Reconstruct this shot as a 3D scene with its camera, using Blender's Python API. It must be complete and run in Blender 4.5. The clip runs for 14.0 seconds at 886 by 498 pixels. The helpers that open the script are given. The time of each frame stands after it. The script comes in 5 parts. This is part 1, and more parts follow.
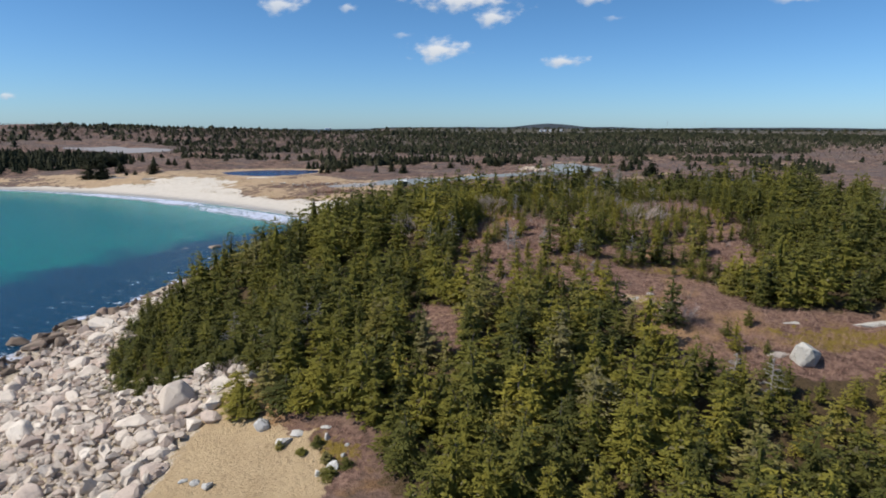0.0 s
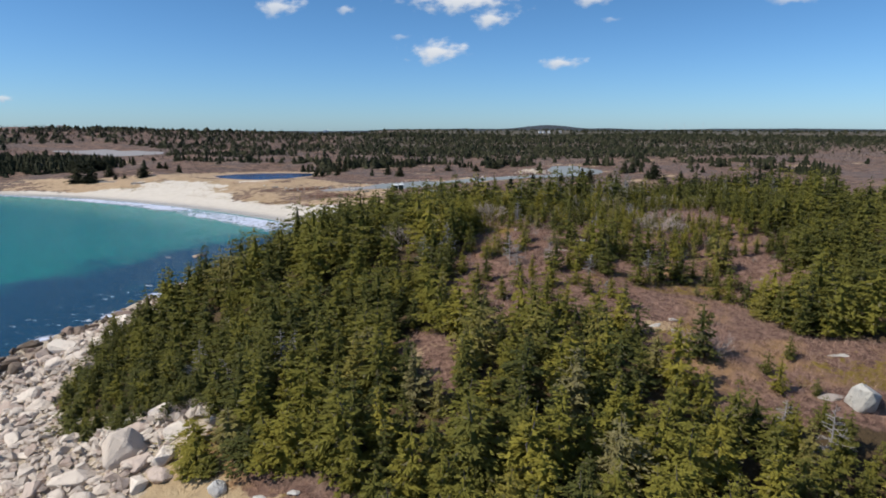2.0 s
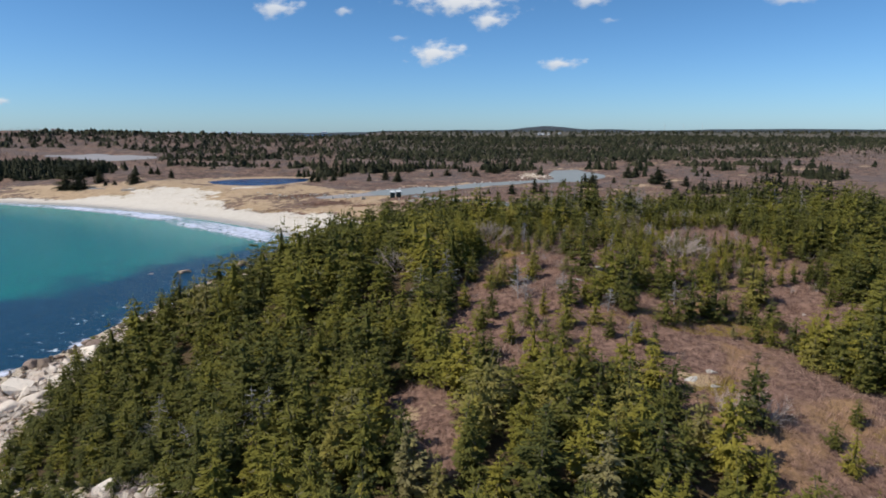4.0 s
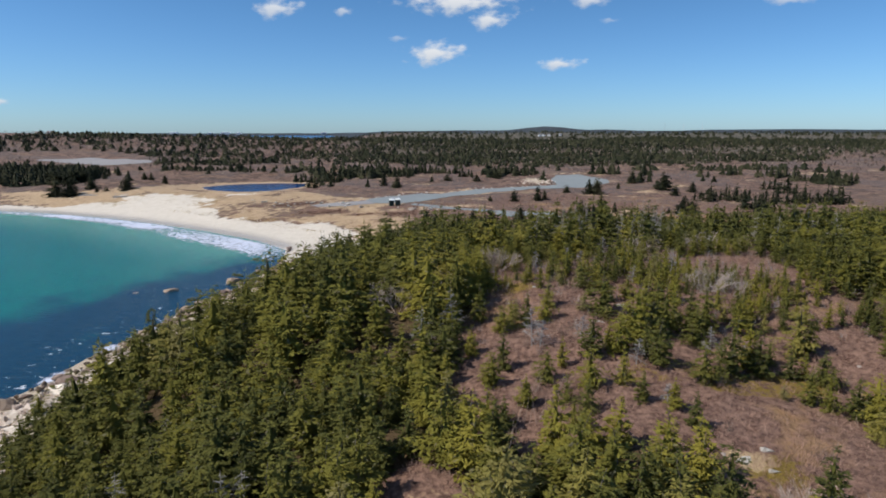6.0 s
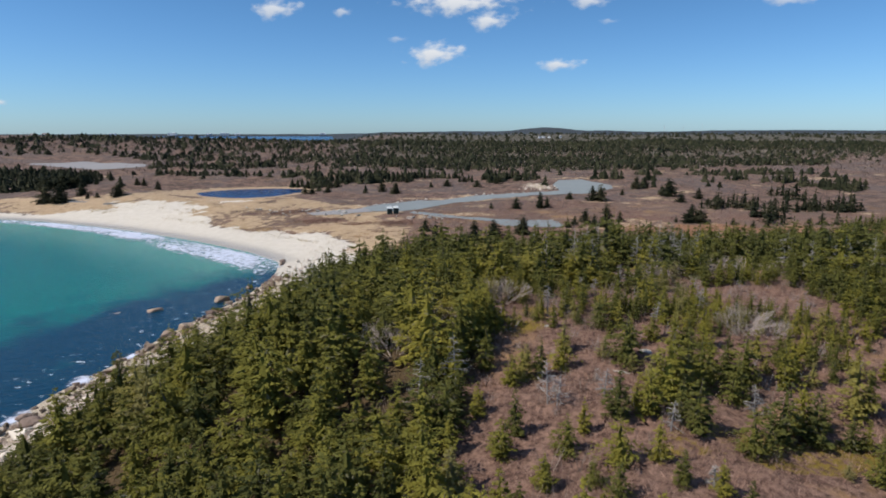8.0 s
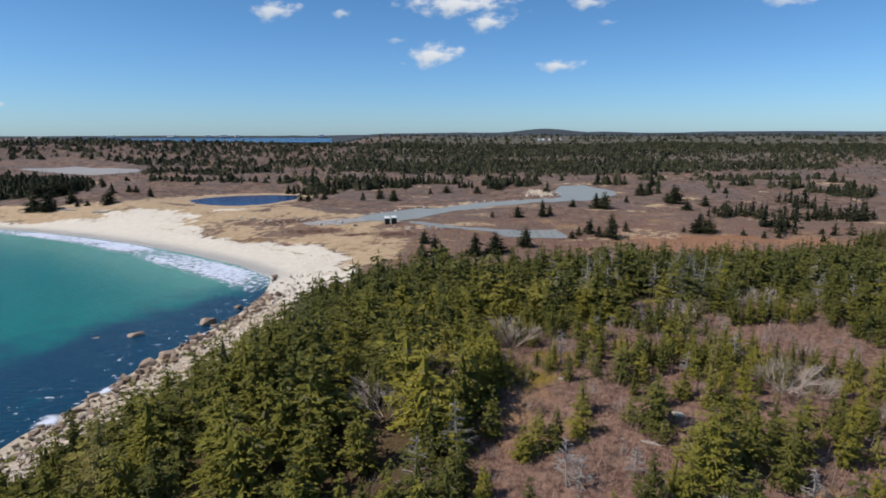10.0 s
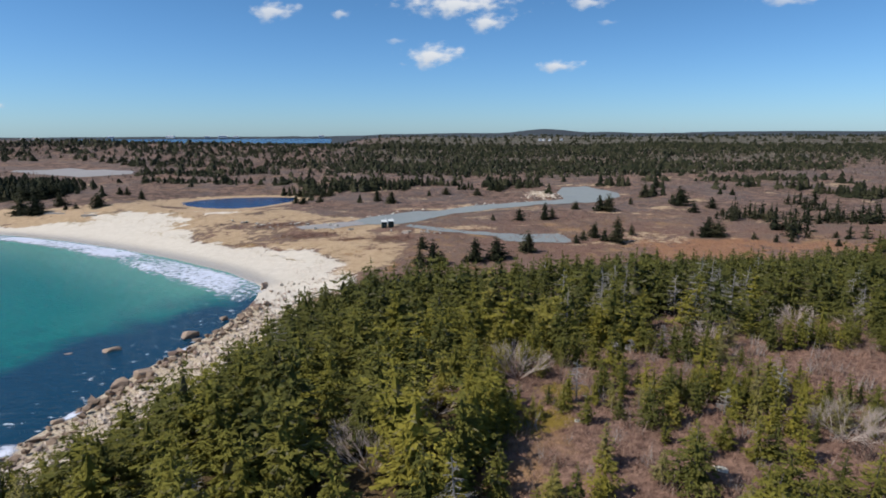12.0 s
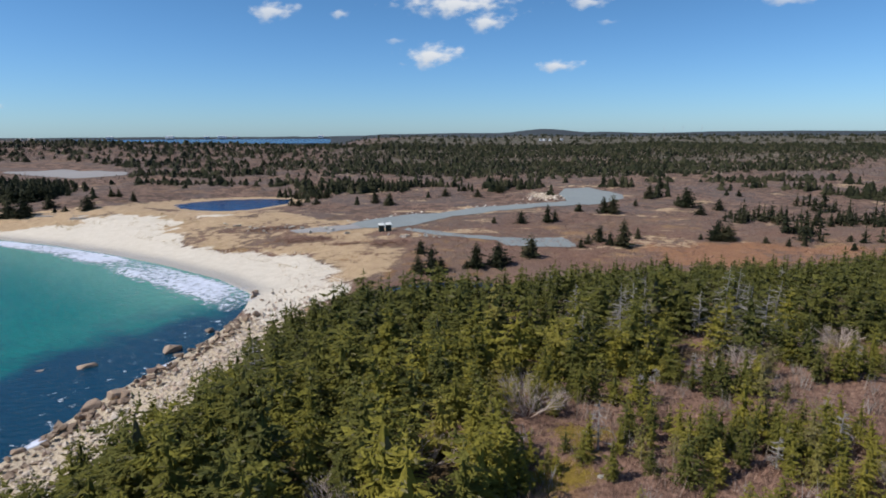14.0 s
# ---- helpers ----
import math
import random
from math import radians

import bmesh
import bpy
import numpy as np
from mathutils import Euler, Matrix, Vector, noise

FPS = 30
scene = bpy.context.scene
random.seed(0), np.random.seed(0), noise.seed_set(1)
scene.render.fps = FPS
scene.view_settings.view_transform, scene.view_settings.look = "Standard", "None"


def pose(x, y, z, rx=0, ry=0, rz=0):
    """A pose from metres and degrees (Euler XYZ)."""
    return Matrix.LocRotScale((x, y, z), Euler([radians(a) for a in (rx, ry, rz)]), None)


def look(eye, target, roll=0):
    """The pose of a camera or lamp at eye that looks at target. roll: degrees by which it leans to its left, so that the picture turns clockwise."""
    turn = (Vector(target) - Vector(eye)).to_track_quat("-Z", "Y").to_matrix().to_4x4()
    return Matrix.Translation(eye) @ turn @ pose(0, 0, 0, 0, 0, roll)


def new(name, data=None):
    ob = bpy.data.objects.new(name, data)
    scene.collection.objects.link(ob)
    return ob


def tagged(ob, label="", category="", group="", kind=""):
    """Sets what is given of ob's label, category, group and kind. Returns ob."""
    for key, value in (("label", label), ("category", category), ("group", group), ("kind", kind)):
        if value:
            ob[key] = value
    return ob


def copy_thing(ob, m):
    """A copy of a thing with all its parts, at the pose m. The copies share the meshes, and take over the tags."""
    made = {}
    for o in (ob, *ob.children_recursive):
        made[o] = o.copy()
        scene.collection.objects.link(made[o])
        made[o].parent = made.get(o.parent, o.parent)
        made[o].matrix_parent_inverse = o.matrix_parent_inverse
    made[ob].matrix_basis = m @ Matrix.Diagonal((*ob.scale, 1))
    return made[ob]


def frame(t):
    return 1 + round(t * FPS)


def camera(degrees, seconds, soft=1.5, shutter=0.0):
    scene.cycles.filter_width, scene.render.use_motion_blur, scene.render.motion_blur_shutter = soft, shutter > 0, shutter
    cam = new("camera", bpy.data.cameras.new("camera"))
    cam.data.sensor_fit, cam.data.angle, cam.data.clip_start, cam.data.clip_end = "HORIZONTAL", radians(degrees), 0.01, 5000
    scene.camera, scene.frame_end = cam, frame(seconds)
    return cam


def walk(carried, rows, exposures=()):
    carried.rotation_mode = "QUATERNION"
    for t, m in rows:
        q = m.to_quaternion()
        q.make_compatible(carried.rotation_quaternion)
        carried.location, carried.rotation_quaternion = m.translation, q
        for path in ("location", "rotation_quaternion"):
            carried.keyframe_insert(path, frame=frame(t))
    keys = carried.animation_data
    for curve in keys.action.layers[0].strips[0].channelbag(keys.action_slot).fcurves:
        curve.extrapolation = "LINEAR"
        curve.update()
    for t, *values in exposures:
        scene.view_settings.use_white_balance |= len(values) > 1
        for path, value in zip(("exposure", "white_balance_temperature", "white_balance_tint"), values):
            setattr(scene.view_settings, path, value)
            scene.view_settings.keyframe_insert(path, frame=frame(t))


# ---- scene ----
cam = camera(73.7, 14.0, 1.8)
PATH = [
    (0, pose(0.00, 0.00, 30.80, 78.51, -0.27, 0.34)),
    (0.5, pose(0.19, 1.91, 31.23, 78.54, -0.24, 0.31)),
    (1, pose(0.32, 3.88, 31.10, 78.56, -0.21, 0.26)),
    (1.5, pose(0.38, 5.99, 30.95, 78.62, -0.17, 0.20)),
    (2, pose(0.43, 8.09, 30.93, 78.67, -0.14, 0.17)),
    (2.5, pose(0.47, 10.21, 31.12, 78.71, -0.10, 0.14)),
    (3, pose(0.47, 12.39, 31.51, 78.74, -0.05, 0.10)),
    (5.5, pose(0.10, 22.68, 34.18, 78.78, 0.04, 0.02)),
    (6, pose(-0.01, 24.65, 34.76, 78.78, 0.05, -0.00)),
    (6.5, pose(-0.08, 26.65, 35.30, 78.79, 0.06, -0.02)),
    (7, pose(-0.15, 28.69, 35.82, 78.80, 0.06, -0.03)),
    (7.5, pose(-0.21, 30.64, 36.35, 78.81, 0.06, -0.05)),
    (8, pose(-0.24, 32.45, 36.79, 78.83, 0.06, -0.08)),
    (10.5, pose(-0.20, 42.54, 39.16, 78.94, 0.15, -0.15)),
    (11, pose(-0.02, 44.53, 39.05, 78.95, 0.18, -0.15)),
    (11.5, pose(0.08, 46.54, 38.93, 78.97, 0.21, -0.16)),
    (12, pose(0.14, 48.58, 38.89, 78.98, 0.23, -0.17)),
    (12.5, pose(0.20, 50.60, 38.88, 78.99, 0.25, -0.17)),
    (13, pose(0.24, 52.73, 38.88, 78.99, 0.26, -0.18)),
    (13.5, pose(0.28, 54.87, 38.96, 78.98, 0.27, -0.19)),
    (13.75, pose(0.30, 56.01, 38.97, 78.98, 0.29, -0.20)),
    (14.0, pose(0.30, 56.01, 38.97, 78.98, 0.29, -0.20)),
]
walk(cam, PATH)

# ---- daylight ----
SUN = Vector((-0.84, -0.22, 1.0)).normalized()
world = bpy.data.worlds.new("world")
scene.world = world
world.use_nodes = True
wn = world.node_tree
sky = wn.nodes.new("ShaderNodeTexSky")
sky.sky_type = "NISHITA"
sky.sun_disc = False
sky.sun_elevation = math.asin(SUN.z)
sky.sun_rotation = math.atan2(SUN.x, SUN.y) % (2 * math.pi)
sky.altitude = 0
sky.air_density = 1.0
sky.dust_density = 0.25
sky.ozone_density = 3.0
# a clear, deep blue spring sky: bluer low down than the plain model
where = wn.nodes.new("ShaderNodeTexCoord")
part_z = wn.nodes.new("ShaderNodeSeparateXYZ")
wn.links.new(where.outputs["Generated"], part_z.inputs[0])
clear = wn.nodes.new("ShaderNodeValToRGB")
for el, (p, c) in zip((*clear.color_ramp.elements, clear.color_ramp.elements.new(0.55)), ((0.0, (0.42, 0.635, 0.965)), (1.0, (1.22, 1.10, 0.90)), (0.2, (0.345, 0.565, 0.775)))):
    el.position, el.color = p, (*c, 1)
wn.links.new(part_z.outputs["Z"], clear.inputs["Fac"])
tint = wn.nodes.new("ShaderNodeMix")
tint.data_type, tint.blend_type = "RGBA", "MULTIPLY"
tint.inputs[0].default_value = 1
wn.links.new(sky.outputs["Color"], tint.inputs[6])
wn.links.new(clear.outputs["Color"], tint.inputs[7])
wn.links.new(tint.outputs[2], wn.nodes["Background"].inputs["Color"])
wn.nodes["Background"].inputs["Strength"].default_value = 0.14
lamp = bpy.data.lights.new("sun", "SUN")
lamp.energy = 4.8
lamp.angle = radians(0.53)
lamp.color = (1.0, 0.95, 0.88)
sun = new("sun", lamp)
sun.matrix_world = look(SUN * 100, (0, 0, 0))
scene.view_settings.exposure = 0.0


# ---- materials ----
class Nodes:
    """A short hand for building one node material."""

    def __init__(self, name):
        self.mat = bpy.data.materials.new(name)
        self.mat.use_nodes = True
        self.tree = self.mat.node_tree
        self.bsdf = self.tree.nodes["Principled BSDF"]
        self.out = self.tree.nodes["Material Output"]

    def node(self, kind, **values):
        n = self.tree.nodes.new(kind)
        for key, v in values.items():
            n.inputs[key].default_value = v
        return n

    def put(self, a, b):
        if hasattr(a, "is_output"):
            self.tree.links.new(a, b)
        else:
            b.default_value = a

    def where(self, kind="Object"):
        if kind == "World":
            return self.tree.nodes.new("ShaderNodeNewGeometry").outputs["Position"]
        return self.tree.nodes.new("ShaderNodeTexCoord").outputs[kind]

    def noise(self, vec, scale, detail=4.0, rough=0.55, stretch=None):
        if stretch:
            m = self.node("ShaderNodeMapping", Scale=stretch)
            self.tree.links.new(vec, m.inputs["Vector"])
            vec = m.outputs["Vector"]
        n = self.node("ShaderNodeTexNoise", Scale=scale, Detail=detail, Roughness=rough)
        self.tree.links.new(vec, n.inputs["Vector"])
        return n.outputs["Fac"]

    def math(self, op, a, b=0.0, c=0.0):
        n = self.tree.nodes.new("ShaderNodeMath")
        n.operation = op
        for v, s in zip((a, b, c), n.inputs):
            self.put(v, s)
        return n.outputs[0]

    def remap(self, v, a, b, lo=0.0, hi=1.0):
        n = self.tree.nodes.new("ShaderNodeMapRange")
        n.interpolation_type = "SMOOTHSTEP"
        for x, s in zip((v, a, b, lo, hi), n.inputs):
            self.put(x, s)
        return n.outputs[0]

    def ramp(self, v, *stops):
        n = self.tree.nodes.new("ShaderNodeValToRGB")
        e = n.color_ramp.elements
        while len(e) < len(stops):
            e.new(0.5)
        for el, (p, c) in zip(e, stops):
            el.position, el.color = p, (*c, 1)
        self.put(v, n.inputs["Fac"])
        return n.outputs["Color"]

    def mix(self, f, a, b):
        n = self.tree.nodes.new("ShaderNodeMix")
        n.data_type = "RGBA"
        self.put(f, n.inputs[0])
        for v, s in ((a, n.inputs[6]), (b, n.inputs[7])):
            self.put((*v, 1) if isinstance(v, tuple) else v, s)
        return n.outputs[2]

    def attr(self, name):
        n = self.tree.nodes.new("ShaderNodeAttribute")
        n.attribute_name = name
        return n.outputs["Fac"]

    def chance(self):
        return self.tree.nodes.new("ShaderNodeObjectInfo").outputs["Random"]

    def island(self):
        return self.tree.nodes.new("ShaderNodeNewGeometry").outputs["Random Per Island"]

    def bump(self, v, strength, distance):
        n = self.node("ShaderNodeBump", Strength=strength, Distance=distance)
        self.tree.links.new(v, n.inputs["Height"])
        self.tree.links.new(n.outputs["Normal"], self.bsdf.inputs["Normal"])

    def done(self, colour, rough=0.8, spec=0.3):
        self.put((*colour, 1) if isinstance(colour, tuple) else colour, self.bsdf.inputs["Base Color"])
        self.put(rough, self.bsdf.inputs["Roughness"])
        self.bsdf.inputs["Specular IOR Level"].default_value = spec
        return self.mat


def ground_material():
    n = Nodes("ground")
    p = n.where("World")
    fine, mid, big = n.noise(p, 2.2, 6), n.noise(p, 0.33, 5), n.noise(p, 0.045, 4)
    twig = n.noise(p, 6.5, 5, 0.7)
    heath = n.mix(mid, (0.19, 0.098, 0.065), (0.32, 0.19, 0.13))
    heath = n.mix(n.remap(big, 0.42, 0.62), heath, (0.225, 0.155, 0.115))
    heath = n.mix(n.remap(n.math("ADD", n.math("MULTIPLY", mid, 0.5), n.math("MULTIPLY", big, 0.5)), 0.53, 0.60), heath, (0.30, 0.165, 0.075))
    heath = n.mix(n.remap(fine, 0.35, 0.75), n.mix(0.55, heath, (0.045, 0.03, 0.026)), heath)
    heath = n.mix(n.remap(n.noise(p, 0.014, 5, 0.6), 0.48, 0.62, 0.0, 0.5), heath, (0.170, 0.118, 0.092))
    heath = n.mix(n.remap(n.noise(p, 0.11, 5, 0.65), 0.56, 0.66, 0.0, 0.6), heath, (0.10, 0.072, 0.05))
    heath = n.mix(n.attr("pale"), heath, n.mix(n.remap(n.math("ADD", n.math("MULTIPLY", fine, 0.6), n.math("MULTIPLY", n.noise(p, 0.8, 5, 0.7), 0.5)), 0.38, 0.72), (0.085, 0.046, 0.034), (0.315, 0.190, 0.138)))
    heath = n.mix(n.math("MULTIPLY", n.attr("inland"), 0.6), heath, n.mix(n.noise(p, 0.16, 6, 0.7), (0.075, 0.055, 0.043), (0.20, 0.145, 0.115)))
    heath = n.mix(n.remap(n.noise(p, 0.055, 6, 0.65), 0.57, 0.66, 0.0, 0.75), heath, n.mix(mid, (0.30, 0.16, 0.07), (0.42, 0.27, 0.13)))
    scrubby = n.mix(n.remap(n.noise(p, 0.21, 6, 0.75), 0.40, 0.62), (0.060, 0.040, 0.031), (0.250, 0.155, 0.112))
    scrubby = n.mix(n.remap(n.noise(p, 0.028, 6, 0.65), 0.46, 0.60, 0.0, 0.7), scrubby, n.mix(fine, (0.075, 0.062, 0.058), (0.155, 0.128, 0.122)))
    heath = n.mix(n.math("MULTIPLY", n.attr("inland"), 0.72), heath, scrubby)
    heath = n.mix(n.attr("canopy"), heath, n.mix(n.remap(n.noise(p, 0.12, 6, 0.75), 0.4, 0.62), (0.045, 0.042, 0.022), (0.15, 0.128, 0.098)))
    bog = n.mix(mid, (0.20, 0.085, 0.05), (0.36, 0.20, 0.10))
    bog = n.mix(n.remap(fine, 0.5, 0.7, 0.0, 0.5), bog, (0.10, 0.055, 0.04))
    moss = n.mix(fine, (0.13, 0.085, 0.018), (0.27, 0.19, 0.035))
    sand = n.mix(n.noise(p, 0.5, 6), (0.52, 0.455, 0.365), (0.70, 0.635, 0.54))
    sand = n.mix(n.remap(n.noise(p, 0.9, 6, 0.75), 0.56, 0.68, 0.0, 0.45), sand, (0.40, 0.33, 0.23))
    grass = n.mix(mid, (0.29, 0.185, 0.105), (0.56, 0.42, 0.265))
    grass = n.mix(n.remap(fine, 0.5, 0.75), grass, (0.24, 0.17, 0.10))
    earth = n.mix(mid, (0.36, 0.25, 0.135), (0.55, 0.41, 0.24))
    earth = n.mix(n.remap(n.noise(p, 1.1, 6, 0.7), 0.56, 0.66, 0.0, 0.5), earth, (0.24, 0.165, 0.09))
    shingle = n.mix(n.remap(twig, 0.35, 0.65), (0.32, 0.25, 0.175), (0.68, 0.57, 0.42))
    needle = n.mix(fine, (0.05, 0.035, 0.018), (0.13, 0.085, 0.042))
    jitter = n.math("SUBTRACT", n.math("ADD", n.math("MULTIPLY", fine, 0.9), n.math("MULTIPLY", mid, 1.5)), 1.2)

    def zone(name):
        return n.remap(n.math("ADD", n.attr(name), jitter), 0.38, 0.62)
    c = n.mix(zone("needle"), heath, needle)
    c = n.mix(zone("bog"), c, bog)
    c = n.mix(zone("moss"), c, moss)
    # dark far woods, with the blue of distance haze put into their colour
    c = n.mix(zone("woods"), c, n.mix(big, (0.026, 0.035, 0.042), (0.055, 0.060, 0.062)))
    c = n.mix(zone("grass"), c, grass)
    c = n.mix(zone("shingle"), c, shingle)
    c = n.mix(zone("earth"), c, earth)
    c = n.mix(zone("sand"), c, sand)
    wet = n.attr("wet")
    c = n.mix(n.math("MULTIPLY", wet, 0.55), c, (0.24, 0.22, 0.20))
    n.bump(n.math("ADD", n.math("MULTIPLY", twig, 0.6), fine), 0.9, 0.35)
    return n.done(c, n.remap(wet, 0, 1, 0.93, 0.35), 0.2)


def water_material(name, deep, mid, pale, swell, gloss=0.35):
    n = Nodes(name)
    p = n.where("World")
    c = n.mix(n.remap(n.math("ADD", n.attr("sandy"), n.math("MULTIPLY", n.math("SUBTRACT", n.noise(p, 0.07, 6, 0.62), 0.5), 1.5)), 0.15, 0.85), deep, mid)
    c = n.mix(n.attr("shallow"), c, pale)
    c = n.mix(n.math("MULTIPLY", n.remap(n.noise(p, 0.45, 6, 0.7, (1, 2.4, 1)), 0.42, 0.60), 0.42), c, n.mix(0.6, c, (0.0, 0.014, 0.032)))
    c = n.mix(n.remap(n.noise(p, 1.5, 4, 0.7, (1, 2.2, 1)), 0.48, 0.64, 0.0, 0.4), c, n.mix(0.5, c, (0.0, 0.012, 0.03)))
    flecks = n.math("MULTIPLY", n.remap(n.noise(p, 0.33, 8, 0.75, (1, 1.6, 1)), 0.59, 0.66), n.attr("broken"))
    c = n.mix(n.math("MINIMUM", flecks, 0.8), c, (0.75, 0.78, 0.8))
    h = n.math("ADD", n.noise(p, 0.5, 3, 0.5, (1, 2, 1)), n.math("MULTIPLY", n.noise(p, 2.4, 3, 0.6, (1, 1.8, 1)), 0.35))
    n.bump(h, swell, 0.5)
    n.bsdf.inputs["IOR"].default_value = 1.33
    return n.done(c, 0.22, gloss)


def foam_material():
    n = Nodes("foam")
    p = n.where("World")
    k = n.math("ADD", n.math("MULTIPLY", n.noise(p, 0.55, 9, 0.68), 1.15), n.math("MULTIPLY", n.attr("thick"), 0.46))
    n.put(n.remap(k, 0.62, 0.96, 0.0, 0.94), n.bsdf.inputs["Alpha"])
    n.bump(n.noise(p, 1.6, 5), 0.6, 0.3)
    return n.done(n.mix(n.noise(p, 0.8, 4), (0.43, 0.465, 0.575), (0.69, 0.715, 0.785)), 0.7, 0.2)


def rock_material(name, low, high, dark, speck=0.5):
    n = Nodes(name)
    p = n.where()
    r = n.chance()
    grain, stain = n.noise(p, 9, 7, 0.75), n.noise(p, 2.2, 6, 0.65)
    c = n.mix(n.math("ADD", n.math("MULTIPLY", r, 0.6), n.math("MULTIPLY", n.island(), 0.4)), low, high)
    c = n.mix(n.remap(n.math("FRACT", n.math("MULTIPLY", n.math("ADD", r, n.island()), 7.31)), 0.72, 0.80, 0.0, 0.6), c, n.mix(0.5, dark, (0.52, 0.36, 0.29)))
    c = n.mix(n.math("MULTIPLY", n.remap(stain, 0.48, 0.72), 0.6), c, dark)
    c = n.mix(n.math("MULTIPLY", n.remap(grain, 0.56, 0.7), speck), c, dark)
    n.bump(n.math("ADD", grain, n.math("MULTIPLY", stain, 2)), 0.9, 0.12)
    return n.done(c, 0.85, 0.25)


def foliage_material(name, single, dark=False):
    n = Nodes(name)
    tone = n.chance() if single else n.attr("tone")
    leaf = n.island()
    p = n.where("World")
    if dark:
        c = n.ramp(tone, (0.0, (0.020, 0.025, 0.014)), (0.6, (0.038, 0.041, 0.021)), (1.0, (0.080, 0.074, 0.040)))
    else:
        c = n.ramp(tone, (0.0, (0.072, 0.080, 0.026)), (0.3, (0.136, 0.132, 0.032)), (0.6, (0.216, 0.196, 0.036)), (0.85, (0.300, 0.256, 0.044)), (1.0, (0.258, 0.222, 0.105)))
    c = n.mix(n.math("MULTIPLY", n.math("POWER", leaf, 1.6), 0.7), c, n.mix(0.5, c, (0.060, 0.062, 0.026) if dark else (0.25, 0.225, 0.04)))
    c = n.mix(n.remap(leaf, 0.955, 0.965, 0, 0.2 if dark else 0.55), c, (0.19, 0.165, 0.13))
    # shaded gaps between needles, put into the colour as fine dark noise
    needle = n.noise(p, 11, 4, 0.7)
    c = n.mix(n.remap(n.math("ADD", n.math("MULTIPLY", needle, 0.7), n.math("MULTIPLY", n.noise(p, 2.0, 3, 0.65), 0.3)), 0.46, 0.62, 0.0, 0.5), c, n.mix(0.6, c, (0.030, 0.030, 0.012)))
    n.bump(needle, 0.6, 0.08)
    n.done(c, 0.8, 0.12)
    t = n.node("ShaderNodeBsdfTranslucent")
    n.put(c, t.inputs["Color"])
    m = n.node("ShaderNodeMixShader", Fac=0.30)
    n.put(n.bsdf.outputs[0], m.inputs[1])
    n.put(t.outputs[0], m.inputs[2])
    n.put(m.outputs[0], n.out.inputs["Surface"])
    return n.mat


def plain(name, a, b, scale=3.0, rough=0.8, spec=0.3, bump=0.3, stretch=None):
    n = Nodes(name)
    p = n.where()
    v = n.noise(p, scale, 6, 0.6, stretch)
    n.bump(v, bump, 0.03)
    return n.done(n.mix(v, a, b), rough, spec)


def tuft_material(name, a, b, c2):
    n = Nodes(name)
    i = n.island()
    c = n.ramp(i, (0.0, a), (0.6, b), (1.0, c2))
    return n.done(n.mix(n.remap(n.noise(n.where("World"), 0.12, 4), 0.4, 0.65, 0.0, 0.6), c, b), 0.9, 0.1)


def cloud_material():
    n = Nodes("cloud")
    g = n.where("Generated")
    o = n.where("Object")
    sep = n.node("ShaderNodeSeparateXYZ")
    n.put(g, sep.inputs[0])
    fx = n.math("ABSOLUTE", n.math("SUBTRACT", sep.outputs["X"], 0.5))
    fz = n.math("ABSOLUTE", n.math("SUBTRACT", sep.outputs["Z"], 0.42))
    edge = n.math("SQRT", n.math("ADD", n.math("POWER", n.math("MULTIPLY", fx, 2.0), 2.0), n.math("POWER", n.math("MULTIPLY", fz, 2.0), 2.0)))
    v = n.math("SUBTRACT", n.math("ADD", n.noise(o, 0.008, 6, 0.54, (1, 1, 2.0)), 0.30), n.math("MULTIPLY", edge, 0.62))
    a = n.remap(v, 0.37, 0.80)
    e = n.node("ShaderNodeEmission", Strength=1.0)
    n.put(n.mix(n.remap(sep.outputs["Z"], 0.1, 0.6), (0.56, 0.62, 0.71), (0.80, 0.82, 0.85)), e.inputs["Color"])
    t = n.node("ShaderNodeBsdfTransparent")
    m = n.node("ShaderNodeMixShader")
    n.put(n.math("MULTIPLY", a, n.attr("cover")), m.inputs[0])
    n.put(t.outputs[0], m.inputs[1])
    n.put(e.outputs[0], m.inputs[2])
    n.put(m.outputs[0], n.out.inputs["Surface"])
    return n.mat


GROUND = ground_material()
SEA_WATER = water_material("sea_water", (0.003, 0.034, 0.066), (0.0, 0.138, 0.118), (0.14, 0.33, 0.24), 0.5, 0.28)
POND_WATER = water_material("pond_water", (0.006, 0.030, 0.098), (0.01, 0.03, 0.08), (0.02, 0.03, 0.04), 0.15, 0.12)
INLET_WATER = water_material("inlet_water", (0.012, 0.045, 0.12), (0.01, 0.03, 0.08), (0.02, 0.03, 0.04), 0.1, 0.03)
FOAM = foam_material()
GRANITE = rock_material("granite", (0.50, 0.405, 0.32), (0.78, 0.685, 0.565), (0.33, 0.25, 0.19))
PALE_ROCK = rock_material("lichen_granite", (0.36, 0.335, 0.285), (0.55, 0.52, 0.455), (0.15, 0.138, 0.115), 0.9)
WHITE_ROCK = rock_material("pale_grey_stone", (0.50, 0.47, 0.42), (0.72, 0.69, 0.63), (0.24, 0.22, 0.19), 0.7)
WET_ROCK = rock_material("wet_granite", (0.13, 0.098, 0.070), (0.30, 0.225, 0.165), (0.04, 0.03, 0.025))
BROWN_ROCK = rock_material("brown_granite", (0.21, 0.148, 0.105), (0.40, 0.30, 0.215), (0.08, 0.058, 0.043), 0.6)
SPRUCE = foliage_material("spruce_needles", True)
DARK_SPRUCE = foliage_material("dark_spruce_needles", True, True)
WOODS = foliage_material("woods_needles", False)
